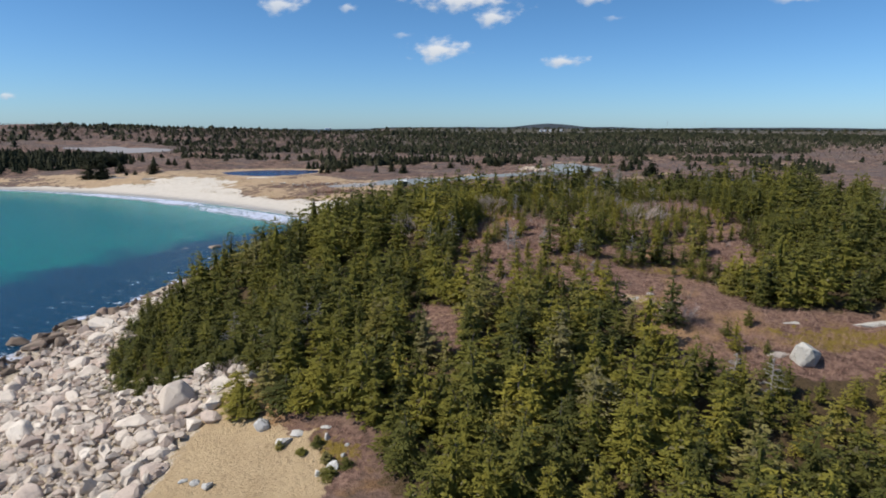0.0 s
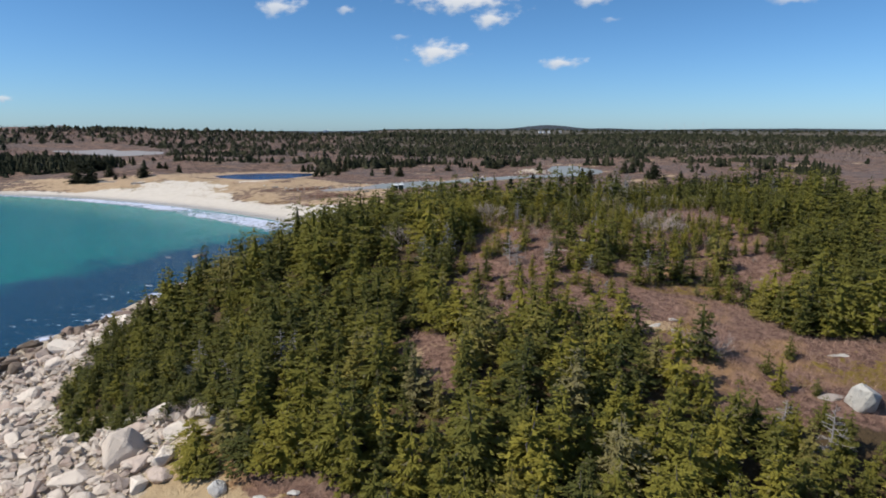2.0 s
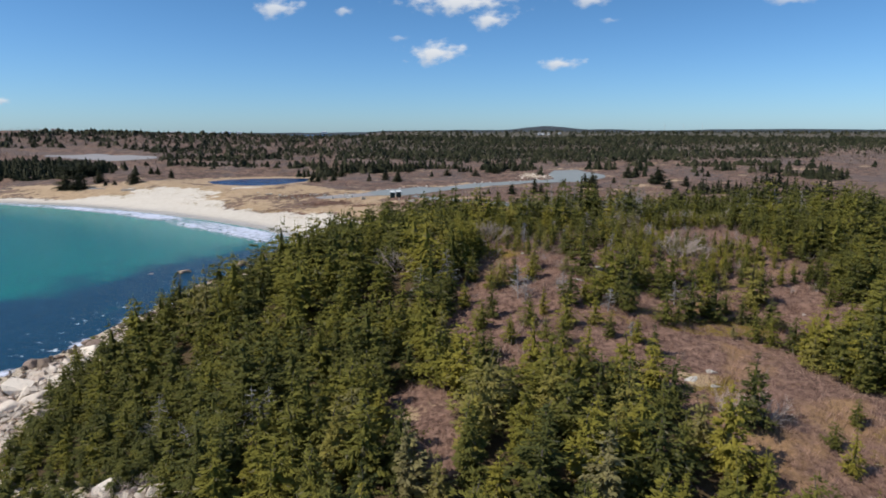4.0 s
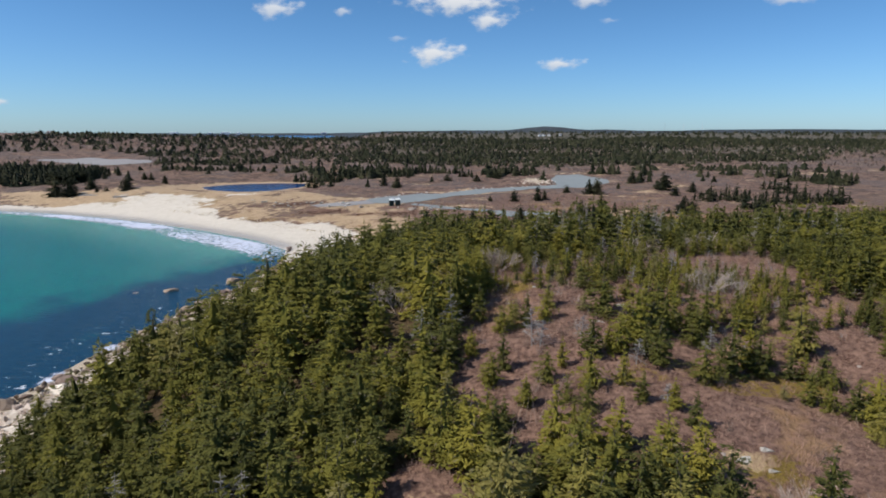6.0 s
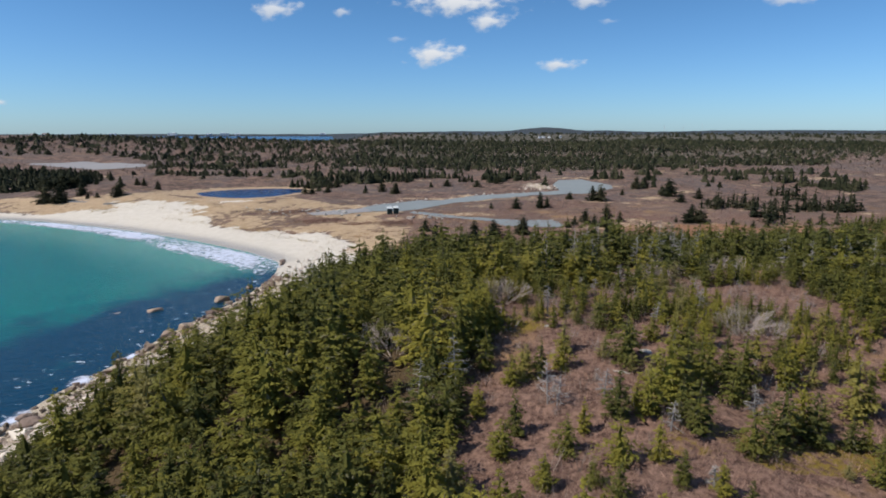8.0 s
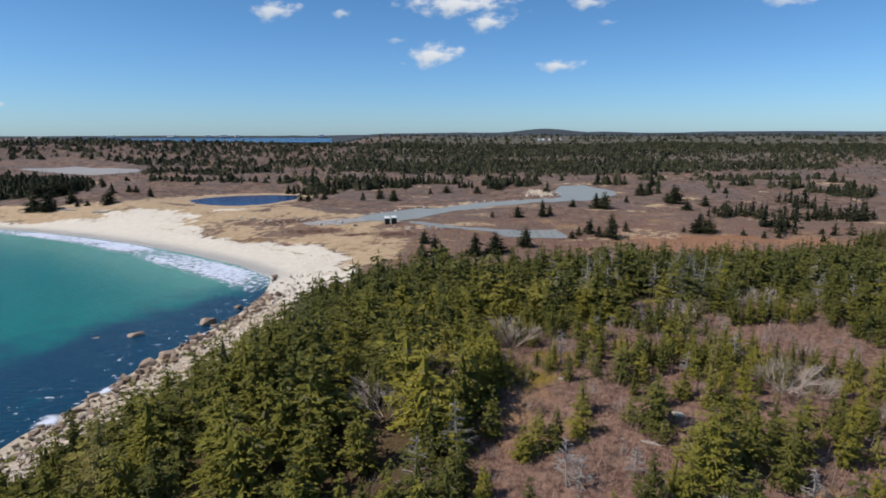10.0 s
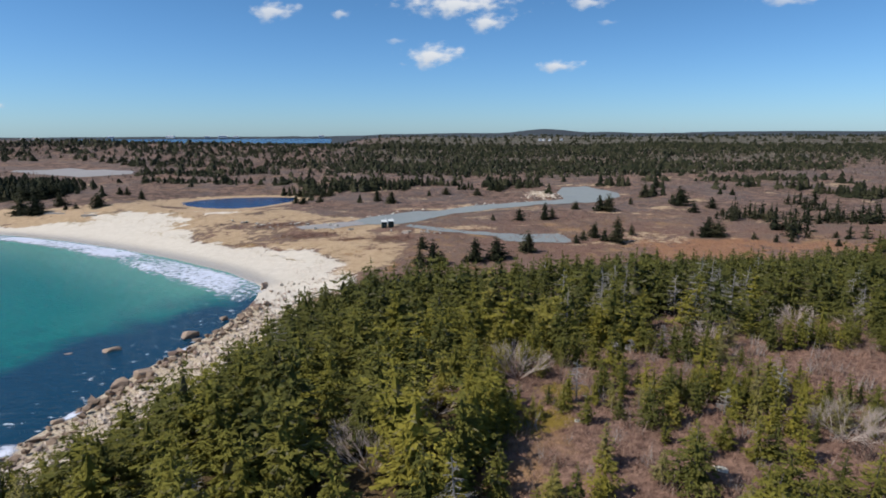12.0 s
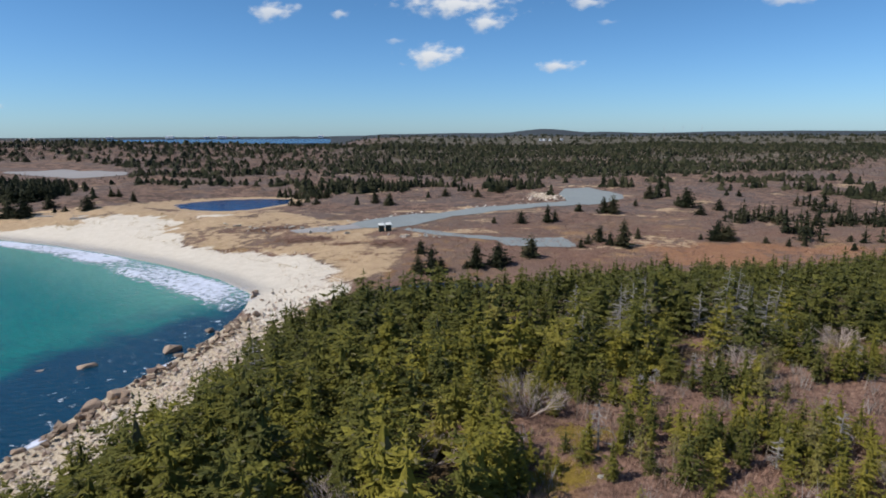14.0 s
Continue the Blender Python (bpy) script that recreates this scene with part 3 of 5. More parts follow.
def openness(x, y):
    v = np.zeros(np.shape(x))
    for cx, cy, rx, ry in OPEN:
        v = np.maximum(v, 1.35 - np.hypot((x - cx) / rx, (y - cy) / ry))
    v = np.maximum(v, 0.4 + 0.3 * inside(x, y, HEATHLAND))
    return step(0.25, 0.55, v + 0.16 * wave(x, y, 4, 11))


def mosaic_zone(x, y):
    """Young, thin spruces mixed with heath behind the open crown."""
    return step(0, 5, x + 2 * wave(x, y, 7, 36)) * (1 - step(40, 50, x)) * step(74, 80, y) * (1 - step(104, 112, y + 3 * wave(x, y, 9, 37)))


def ground_height(x, y):
    return float(height(x, y))


# ---- the ground, one sheet out to the horizon ----
def graded(marks):
    """Coordinates from rows of (start, step), ending with (end, 0)."""
    out = []
    for (a, s), (b, _) in zip(marks, marks[1:]):
        out += np.linspace(a, b, max(2, int(round((b - a) / s)) + 1))[:-1].tolist()
    return np.array(out + [marks[-1][0]])


def sheet(xs, ys):
    X, Y = np.meshgrid(xs, ys)
    nx, ny = len(xs), len(ys)
    i = (np.arange(ny - 1)[:, None] * nx + np.arange(nx - 1)[None]).ravel()
    return X.ravel(), Y.ravel(), np.stack([i, i + 1, i + nx + 1, i + nx], 1)


def build_ground():
    xs = graded([(-4500, 300), (-1500, 60), (-600, 15), (-260, 4), (-110, 1.6), (-66, 1.2), (62, 2), (120, 5), (300, 15), (900, 60), (2100, 250), (4500, 0)])
    ys = graded([(-4500, 400), (-500, 60), (-100, 10), (20, 1.0), (130, 1.8), (300, 3.2), (460, 5), (800, 25), (1600, 120), (4500, 0)])
    x, y, quads = sheet(xs, ys)
    d = -inside(x, y, SEA)
    h = height(x, y)
    beach = step(-5, 5, inside(x, y, SAND) + 4 * wave(x, y, 10, 5))
    dune = 1.1 * step(-0.1, 0.5, wave(x, y * 1.5, 6, 6) + 0.7 * wave(x, y, 2.6, 16)) * (1 - step(1, 13, inside(x, y, SAND))) * step(16, 24, d) * step(215, 245, y)
    streak = sum(bump(x, y, *b) for b in ((82, 295, 12, 5), (100, 305, 12, 5), (46, 256, 8, 4), (63, 277, 11, 5), (8, 259, 10, 3), (94, 282, 10, 6), (101, 312, 11, 6), (-15, 344, 14, 5), (-40, 297, 18, 5), (-17, 309, 16, 5), (5, 322, 16, 3.5), (30, 268, 12, 3), (75, 262, 10, 3), (120, 330, 14, 4), (-60, 306, 10, 5)))
    bog = step(-5, 4, inside(x, y, [(64, 246), (99, 241), (131, 231), (190, 236), (190, 218), (122, 214), (87, 209), (60, 211)]) + 3 * wave(x, y, 9, 17))
    layers = {
        "sand": beach * (1 - np.clip(dune, 0, 1)) + 0.9 * bump(x, y, -93, 297, 9, 3) + 0.8 * bump(x, y, -104, 305, 6, 2),
        "grass": step(-5, 4, inside(x, y, GRASS) + 3 * wave(x, y, 12, 7)) * (0.72 + 0.42 * wave(x, y, 11, 13)) + 0.5 * step(0.5, 0.9, wave(x, y * 2.2, 26, 8) + 0.35 * wave(x, y, 7, 14)) * step(205, 240, y) * (1 - step(420, 520, y)) + 0.75 * step(-12, -4, inside(x, y, POND) + 3 * wave(x, y, 8, 18)) + 0.7 * streak * (0.6 + 0.6 * wave(x, y * 2, 5, 19)) + 0.9 * bump(x, y, -140, 338, 10, 16)
                 - 1.1 * bump(x, y, -46, 251, 9, 3.5) - 1.1 * bump(x, y, -16, 239, 7, 5) - 0.9 * bump(x, y, -30, 241, 6, 2.5) - 0.9 * bump(x, y, -62, 268, 8, 3),
        "bog": bog * (0.75 + 0.35 * wave(x, y, 10, 20)),
        "earth": step(-1.2, 1.0, inside(x, y, BARE_EARTH) + 1.3 * wave(x, y, 3, 9) + 0.8 * wave(x, y, 1.3, 25)) + 0.75 * bump(x, y, 20, 60.6, 2.2, 1.2) + 0.5 * bump(x, y, -2, 58, 2, 2),
        "shingle": (1 - step(13, 19, d + 2.5 * wave(x, y, 6, 10) - 22 * (1 - step(52, 66, y)) * step(-30, 20, y) - 5 * step(96, 110, y))) * (1 - step(165, 192, y)) + 0.9 * bump(x, y, 52, 356, 9, 15),
        "pale": np.maximum(openness(x, y), mosaic_zone(x, y)) * step(-12, -5, inside(x, y, FOREST)) * step(28, 34, y) * 0.9,
        "inland": step(225, 330, y),
        # far wooded ground, where the haze-tinted colour begins
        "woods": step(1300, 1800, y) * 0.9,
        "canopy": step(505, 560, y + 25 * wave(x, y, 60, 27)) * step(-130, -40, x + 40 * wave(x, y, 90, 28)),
        "moss": 0.9 * bump(x, y, 37, 52.6, 8, 2.4) + 0.8 * bump(x, y, 8, 91, 4, 1.8) + 0.6 * bump(x, y, 22, 59.5, 4, 2) + 0.55 * bump(x, y, -9, 40, 3.4, 3) + 0.7 * bump(x, y, 11, 96, 4, 3) + 0.6 * step(0.5, 0.8, wave(x, y, 8, 12)) * openness(x, y),
        "needle": step(-3, 3, inside(x, y, FOREST)) * (1 - openness(x, y)) * (1 - mosaic_zone(x, y)) * 0.9,
        "wet": (1 - step(0.5, 7, d)) * step(195, 205, y),
    }
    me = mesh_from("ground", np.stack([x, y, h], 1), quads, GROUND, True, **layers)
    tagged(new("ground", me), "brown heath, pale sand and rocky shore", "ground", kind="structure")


def build_sea():
    xs = graded([(-4500, 300), (-600, 20), (-260, 5), (-40, 20), (400, 400), (4500, 0)])
    ys = graded([(-4500, 400), (-300, 40), (20, 5), (310, 0)])
    x, y, quads = sheet(xs, ys)
    keep = inside(x, y, SEA) > -25
    quads = quads[keep[quads].any(1)]
    used, inverse = np.unique(quads, return_inverse=True)
    x, y, quads = x[used], y[used], inverse.reshape(quads.shape)
    kelp = inside(x, y, [(-49, 192), (-58, 176), (-68, 160), (-77, 145), (-86, 122), (-110, 96), (-180, 70), (-600, 20), (-4500, -100), (-4500, -4500), (4500, -4500), (0, 60), (-20, 190)])
    off = -inside(x, y, SHORE + [(600, 297), (600, 30)])
    beach = np.minimum(inside(x, y, SEA), 900)
    layers = {
        "sandy": step(-20, 26, -kelp),
        "shallow": 0.8 * (1 - step(4, 44, beach)) * step(-4, 14, -kelp) * step(150, 200, y),
        "broken": (1 - step(3, 17, off)) * (1 - step(172, 196, y)),
    }
    me = mesh_from("sea", np.stack([x, y, np.zeros(len(x))], 1), quads, SEA_WATER, True, **layers)
    tagged(new("sea", me), "turquoise and dark blue sea with small waves", "sea", kind="structure")


def build_pool(name, ring, level, label):
    cx, cy = sum(p[0] for p in ring) / len(ring), sum(p[1] for p in ring) / len(ring)
    rim = [(cx + (a - cx) * 1.12, cy + (b - cy) * 1.12) for a, b in ring]
    v = [(cx, cy, level)] + [(a, b, level) for a, b in rim]
    f = [(0, 1 + i, 1 + (i + 1) % len(rim)) for i in range(len(rim))]
    zero = np.zeros(len(v))
    tagged(new(name, mesh_from(name, v, f, POND_WATER, True, sandy=zero, shallow=zero, broken=zero)), label, "water", kind="structure")


def ribbon(name, left, right, material, label, across=8, along=10, lift=0.16):
    """A draped strip between two edges of the plan."""
    def sample(edge, n):
        e = np.array(edge, float)
        k = np.concatenate([[0], np.cumsum(np.hypot(*np.diff(e, axis=0).T))])
        s = np.linspace(0, k[-1], n)
        return np.stack([np.interp(s, k, e[:, 0]), np.interp(s, k, e[:, 1])], 1)
    n = (len(left) - 1) * along + 1
    L, R = sample(left, n), sample(right, n)
    k = np.linspace(0, 1, across)[None, :, None]
    P = L[:, None] * (1 - k) + R[:, None] * k
    x, y = P[..., 0].ravel(), P[..., 1].ravel()
    i = (np.arange(n - 1)[:, None] * across + np.arange(across - 1)[None]).ravel()
    quads = np.stack([i, i + across, i + across + 1, i + 1], 1)
    me = mesh_from(name, np.stack([x, y, height(x, y) + lift], 1), quads, material, True)
    tagged(new(name, me), label, name.split("_")[-1], kind="structure")
    return L, R


def build_foam():
    """Breaking surf: a low ragged sheet along the beach, thicker on its crest."""
    land = [(-43.5, 197), (-50, 205), (-60, 213.5), (-83, 231.5), (-110, 250), (-140, 267), (-170, 279.5), (-225, 296)]
    seaward = [(-47, 181), (-55, 186), (-75, 204), (-102, 226), (-134, 250), (-164, 266), (-198, 279), (-232, 290)]
    n, m = 160, 22
    s = np.linspace(0, 1, n)
    t = np.linspace(0, 1, len(land))
    La, Lb = np.array(land), np.array(seaward)
    L = np.stack([np.interp(s, t, La[:, 0]), np.interp(s, t, La[:, 1])], 1)
    R = np.stack([np.interp(s, t, Lb[:, 0]), np.interp(s, t, Lb[:, 1])], 1)
    R = R + 2.0 * (wave(s * 100, s * 0, 9, 21) * 0.8)[:, None] * np.array([0.5, -0.8])
    k = np.linspace(0, 1, m)
    P = L[:, None] * (1 - k)[None, :, None] + R[:, None] * k[None, :, None]
    x, y = P[..., 0].ravel(), P[..., 1].ravel()
    kk = np.tile(k, n)
    thick = step(0.0, 0.18, kk) * (1 - step(0.62, 1.0, kk)) * (0.75 + 0.5 * wave(x, y, 16, 26))
    z = np.maximum(height(x, y), 0) + 0.05 + 0.3 * np.exp(-((kk - 0.6) / 0.2) ** 2) * (1 + 0.5 * wave(x, y, 7, 22)) + 0.08 * wave(x, y, 2.5, 23)
    i = (np.arange(n - 1)[:, None] * m + np.arange(m - 1)[None]).ravel()
    quads = np.stack([i, i + 1, i + m + 1, i + m], 1)
    tagged(new("surf", mesh_from("surf", np.stack([x, y, z], 1), quads, FOAM, True, thick=thick)), "white foam of a wave breaking on sand", "surf", kind="structure")
    # white water where swell runs in between the shore rocks, in patches
    r = np.random.default_rng(24)
    for cy, reach, long in ((60, 4.5, 5), (68, 5.0, 4.5), (74, 3.4, 3.4), (83, 1.8, 2.6), (92, 1.6, 2.6), (104, 2.0, 3), (116, 2.2, 3), (126, 1.6, 2.4), (152, 1.4, 2.2)):
        cx = float(np.interp(cy, [p[1] for p in SHORE[:14]], [p[0] for p in SHORE[:14]])) - 0.4 * reach
        gx, gy = np.meshgrid(np.linspace(-1, 1, 9), np.linspace(-1, 1, 11))
        x, y = (cx + gx * reach).ravel(), (cy + gy * long).ravel()
        thick = np.clip(1 - np.hypot(gx, gy), 0, 1).ravel() * 1.1
        i = (np.arange(10)[:, None] * 9 + np.arange(8)[None]).ravel()
        quads = np.stack([i, i + 1, i + 10, i + 9], 1)
        z = np.maximum(height(x, y), 0) + 0.06 + 0.1 * r.uniform(0, 1, len(x))
        tagged(new("wash", mesh_from("wash", np.stack([x, y, z], 1), quads, FOAM, True, thick=thick)), "white water washing round shore rocks", "surf", kind="structure")


build_ground()
build_sea()
build_foam()
build_pool("pond", POND, 4.9, "dark blue pond among dry grass")
build_pool("stream_pool", POOL, 2.4, "still grey water of a stream behind trees")
ROAD_L, ROAD_R = ribbon("gravel_road", [(-33, 271), (-26, 282), (-16.5, 296), (5, 312), (23, 323), (37, 329), (60, 336), (61, 361), (68, 381), (82, 384)],
                        [(-28, 265), (-17.7, 263), (-11, 268), (5, 299), (22, 309), (40, 317), (60, 323), (76, 330), (90, 345), (93, 359)], GRAVEL, "wide grey gravel road and parking place", 10)
ribbon("gravel_track", [(-11.4, 263), (4, 254), (10.4, 249), (19.4, 248), (30, 249), (41, 253), (43, 242)], [(-13, 259.5), (0, 250), (9.5, 245), (18, 242.5), (21, 237), (31, 236), (42, 236)], GRAVEL, "grey gravel track to a small parking place")
ribbon("far_gravel", [(-293, 459), (-280, 462), (-263, 474), (-212, 462)], [(-292, 453), (-276, 446), (-234, 434), (-208, 448)], PALE_GRAVEL, "pale gravel parking place beyond the beach", 10)
ribbon("gravel_path", [(-32, 270), (-44, 266), (-54, 264)], [(-27.5, 264), (-38, 258), (-50, 259)], PALE_GRAVEL, "pale gravel path from the road to the beach", 5)


# ---- clouds, far behind everything ----
def build_cloud(u, v, half_wide, half_tall, cover=1.0):
    """A cloud seen in the direction (u right, v up) from the place's middle, 4.3 km away."""
    far = 4300
    turn = pose(0, 0, 0, 78.8, 0, 0).to_3x3()
    c = Vector((0, 33, 37)) + far * (turn @ Vector((u, v, -1)))
    bm = bmesh.new()
    bmesh.ops.create_grid(bm, x_segments=14, y_segments=6, size=1)
    for q in bm.verts:
        q.co = Vector((q.co.x * half_wide * far * 0.9, 40 * noise.noise(q.co * 2.2), q.co.y * half_tall * far))
    me = bpy.data.meshes.new("cloud")
    bm.to_mesh(me)
    bm.free()
    me.attributes.new("cover", "FLOAT", "POINT").data.foreach_set("value", [cover] * len(me.vertices))
    me.materials.append(CLOUD)
    ob = tagged(new("cloud", me), "small white fair-weather cloud", "cloud", "clouds", "structure")
    ob.location = c


for u, v, a, b, cover in ((-0.013, 0.337, 0.088, 0.034, 1), (0.197, 0.316, 0.066, 0.016, 0.9), (0.03, 0.424, 0.18, 0.034, 1), (0.08, 0.392, 0.06, 0.026, 0.95),
                          (-0.283, 0.412, 0.075, 0.026, 0.85), (-0.168, 0.405, 0.028, 0.012, 0.6), (0.25, 0.424, 0.06, 0.018, 0.8), (0.585, 0.424, 0.09, 0.012, 0.6),
                          (-0.75, 0.252, 0.03, 0.010, 0.7), (-0.075, 0.358, 0.03, 0.008, 0.35), (0.283, 0.388, 0.03, 0.007, 0.3)):
    build_cloud(u, v, a, b, cover)


# ---- trees ----
NEAR_CROWNS = [spruce_crown(100 + i, s, w, b, 1100, 0.034, r, bare, bl, 0.4, tops) for i, (s, w, b, r, bare, bl, tops) in enumerate(
    ((0.30, 15, 7, 0.25, 0.03, 0.8, 1), (0.26, 16, 6, 0.3, 0.05, 0.85, 1), (0.35, 13, 8, 0.3, 0.02, 0.7, 2), (0.23, 16, 6, 0.35, 0.08, 0.8, 1), (0.39, 12, 8, 0.4, 0.04, 0.6, 2), (0.30, 13, 7, 0.45, 0.12, 0.65, 1)))]
MID_CROWNS = [spruce_crown(200 + i, s, w, b, 820, 0.034, r, bare + 0.06, bl, 0.46, tops) for i, (s, w, b, r, bare, bl, tops) in enumerate(
    ((0.29, 14, 6, 0.3, 0.03, 0.8, 1), (0.25, 15, 5.5, 0.3, 0.05, 0.85, 1), (0.35, 12, 6.5, 0.35, 0.02, 0.68, 2), (0.21, 15, 5, 0.4, 0.10, 0.8, 1), (0.36, 12, 6, 0.45, 0.08, 0.58, 2), (0.30, 12, 6, 0.5, 0.15, 0.65, 1)))]
BACK_CROWNS = [spruce_crown(280 + i, s, w, b, 360, 0.050, r, bare + 0.06, bl, 0.44, tops) for i, (s, w, b, r, bare, bl, tops) in enumerate(
    ((0.29, 12, 6, 0.3, 0.03, 0.85, 1), (0.24, 13, 5.5, 0.35, 0.05, 0.9, 1), (0.35, 10, 6, 0.4, 0.05, 0.7, 2), (0.30, 11, 5, 0.5, 0.14, 0.75, 1)))]
FAR_CROWNS = [spruce_crown(300 + i, s, w, b, 110, 0.10, r, bare, bl, 0.48) for i, (s, w, b, r, bare, bl) in enumerate(
    ((0.28, 11, 5, 0.3, 0.02, 0.8), (0.24, 12, 4.5, 0.3, 0.03, 0.85), (0.34, 10, 5, 0.4, 0.02, 0.65), (0.30, 10, 5, 0.5, 0.1, 0.6)))]
WOOD_CROWNS = [tier_crown(400 + i, s, 5, 7, 0.02) for i, s in enumerate((0.36, 0.46, 0.31, 0.54))]
LOW_CROWNS = [tier_crown(420 + i, s, 3, 6, 0.0) for i, s in enumerate((0.52, 0.66, 0.44, 0.78))]
# places kept clear, so that what stands there is seen over the trees: x, y, radius
CLEAR = ((-14.8, 43.4, 2.4), (31.4, 45.8, 2.8), (35.5, 47, 2.4), (38, 51, 3.4), (44, 51, 3), (-5.0, 84.7, 3.8), (-4.8, 80.6, 2.2), (-0.9, 91.8, 3.2), (-0.6, 87.8, 2.0), (7.1, 96.6, 3.8), (-22.4, 52.4, 2.6), (-20.4, 51.4, 2.2), (29, 85.0, 3.2), (37, 71.5, 3.0),
         (-14.2, 57.4, 2.2))


def trunk_shape(seed, top=0.96, thick=0.017, sides=6, skip=1):
    r = random.Random(seed)
    pts = [(r.uniform(-0.012, 0.012) * k, r.uniform(-0.012, 0.012) * k, -0.06 + (top + 0.06) * k / 5) for k in range(6)]
    return tube(pts[::skip], [thick * (1 - 0.17 * k) for k in range(6)][::skip], sides)


def make_spruce(i, crown, needles=SPRUCE):
    tree = new("spruce_tree")
    trunk = new("trunk", mesh_from("trunk", *trunk_shape(i), BARK, True))
    trunk.parent = tree
    leaves = new("crown", mesh_from("crown", *crown, needles))
    leaves.parent = tree
    return tagged(tree, "dark olive-green spruce tree on the headland", "tree", "headland spruces")


def tree_size(x, y, rng):
    """Taller in the sheltered wood, stunted on the open crown and at the sea's edge."""
    edge = np.maximum(np.maximum(step(-1, 10, inside(x, y, FOREST)), 0.75 * step(92, 104, y)), step(-26, -16, x))
    big = 5.3 + 1.0 * step(78, 104, y) + 0.8 * step(-8, -18, x) * step(66, 80, y) * (1 - step(96, 110, y)) + 0.9 * wave(x, y, 11, 31) - 1.0 * step(122, 135, y) - 1.1 * step(145, 165, y)
    big = big * (0.46 + 0.54 * edge) * (1 - 0.3 * bump(x, y, 34, 43, 14, 9))
    big = big * (1 - 0.3 * bump(x, y, -33, 60, 8, 7)) * (1 + 0.12 * step(76, 84, y) * (1 - step(-2, 8, x)))
    big = big * (1 - 0.46 * mosaic_zone(x, y)) * (1 - 0.22 * step(158, 170, y) * (1 - step(14, 26, x))) * (1 - 0.4 * openness(x, y))
    return big * rng.uniform(0.58, 1.24, np.shape(x))


def wood_chance(x, y):
    f = step(-1, 2, inside(x, y, FOREST))
    o = openness(x, y)
    mosaic = mosaic_zone(x, y)
    clumps = 0.9 * step(-0.25, 0.25, wave(x, y, 5, 33) + 0.6 * wave(x, y, 2.7, 34))
    thin = 1 - mosaic * (1 - clumps) - (1 - mosaic) * 0.6 * step(0.3, 0.55, wave(x, y, 8, 35)) * step(-4, 6, x)
    for cx, cy, r in CLEAR:
        f = f * step(r - 0.8, r, np.hypot(x - cx, y - cy))
    # the grey, half-dead strip, and the ragged wood behind it
    strip = step(12, 20, x) * step(99, 103, y) * (1 - step(115, 121, y + 3 * wave(x, y, 6, 38)))
    ragged = step(0, 10, x) * step(112, 118, y) * step(-0.1, 0.25, wave(x, y, 6, 39) + 0.5 * wave(x, y, 3, 40))
    f = f * (1 - 0.62 * strip) * (1 - 0.7 * ragged) * (1 - 0.7 * bump(x, y, 40, 66, 10, 10))
    return f * (1 - o) * np.clip(thin, 0, 1)


tree_rng = np.random.default_rng(5)
tx, ty = spread_over(tree_rng, (-48, 110, 14, 76), 16000, lambda a, b: wood_chance(a, b) * (1 - mosaic_zone(a, b)), 1.85)
tall_wood = spread_over(tree_rng, (-48, 170, 76, 275), 36000, lambda a, b: wood_chance(a, b) * (1 - mosaic_zone(a, b)), 2.45)
tx, ty = np.concatenate([tx, tall_wood[0]]), np.concatenate([ty, tall_wood[1]])
young = spread_over(tree_rng, (0, 66, 74, 116), 12000, lambda a, b: wood_chance(a, b) * mosaic_zone(a, b), 1.15)
tx, ty = np.concatenate([tx, young[0]]), np.concatenate([ty, young[1]])
seen = (tx < 0.8 * ty + 12) & (ty > 22)
tx, ty = tx[seen], ty[seen]
size = tree_size(tx, ty, tree_rng)
tz = height(tx, ty)
# the stretch that the path passes nearest: each tree on its own
near = (ty < 75) & (tx > -42) & (tx < 46) & (ty > 30)
order = np.nonzero(near)[0]
singles = order[np.argsort(np.hypot(tx[order] - 4, ty[order] - 48))][:128]
protos = [make_spruce(i, c) for i, c in enumerate(NEAR_CROWNS)]
alone = np.zeros(len(tx), bool)
alone[singles] = True
for n, i in enumerate(singles):
    m = pose(tx[i], ty[i], tz[i] - 0.05, tree_rng.normal(0, 2.0), tree_rng.normal(0, 2.0), tree_rng.uniform(0, 360))
    tree = protos[n] if n < len(protos) else copy_thing(protos[n % len(protos)], m)
    k = size[i]
    tree.matrix_basis = m @ Matrix.Diagonal((k * tree_rng.uniform(0.9, 1.2), k * tree_rng.uniform(0.9, 1.2), k, 1))
rest = ~alone
slim = 1 - 0.26 * mosaic_zone(tx, ty)
rows = np.stack([tx, ty, tz - 0.05, size * 1.08 * slim, 0.95 / slim], 1)
mid = rest & (ty < 118)
back = rest & ~mid & (ty < 152) & (tx < 66)
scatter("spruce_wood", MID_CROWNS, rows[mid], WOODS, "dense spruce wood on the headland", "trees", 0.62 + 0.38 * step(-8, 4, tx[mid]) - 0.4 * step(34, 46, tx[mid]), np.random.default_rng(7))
# low tones behind: the crowns' fine self-shadowing is put into their colour
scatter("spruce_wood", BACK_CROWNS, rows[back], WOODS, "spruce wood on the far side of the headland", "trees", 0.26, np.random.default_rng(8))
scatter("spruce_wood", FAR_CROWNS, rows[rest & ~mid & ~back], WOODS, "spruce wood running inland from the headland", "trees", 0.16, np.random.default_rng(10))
stem_rows = rows[rest].copy()
scatter("spruce_trunks", [gather([trunk_shape(50 + i, 0.7, 0.017, 3, 3)]) for i in range(3)], stem_rows, BARK, "grey-brown spruce trunks within the wood", "trunks", False, np.random.default_rng(9))


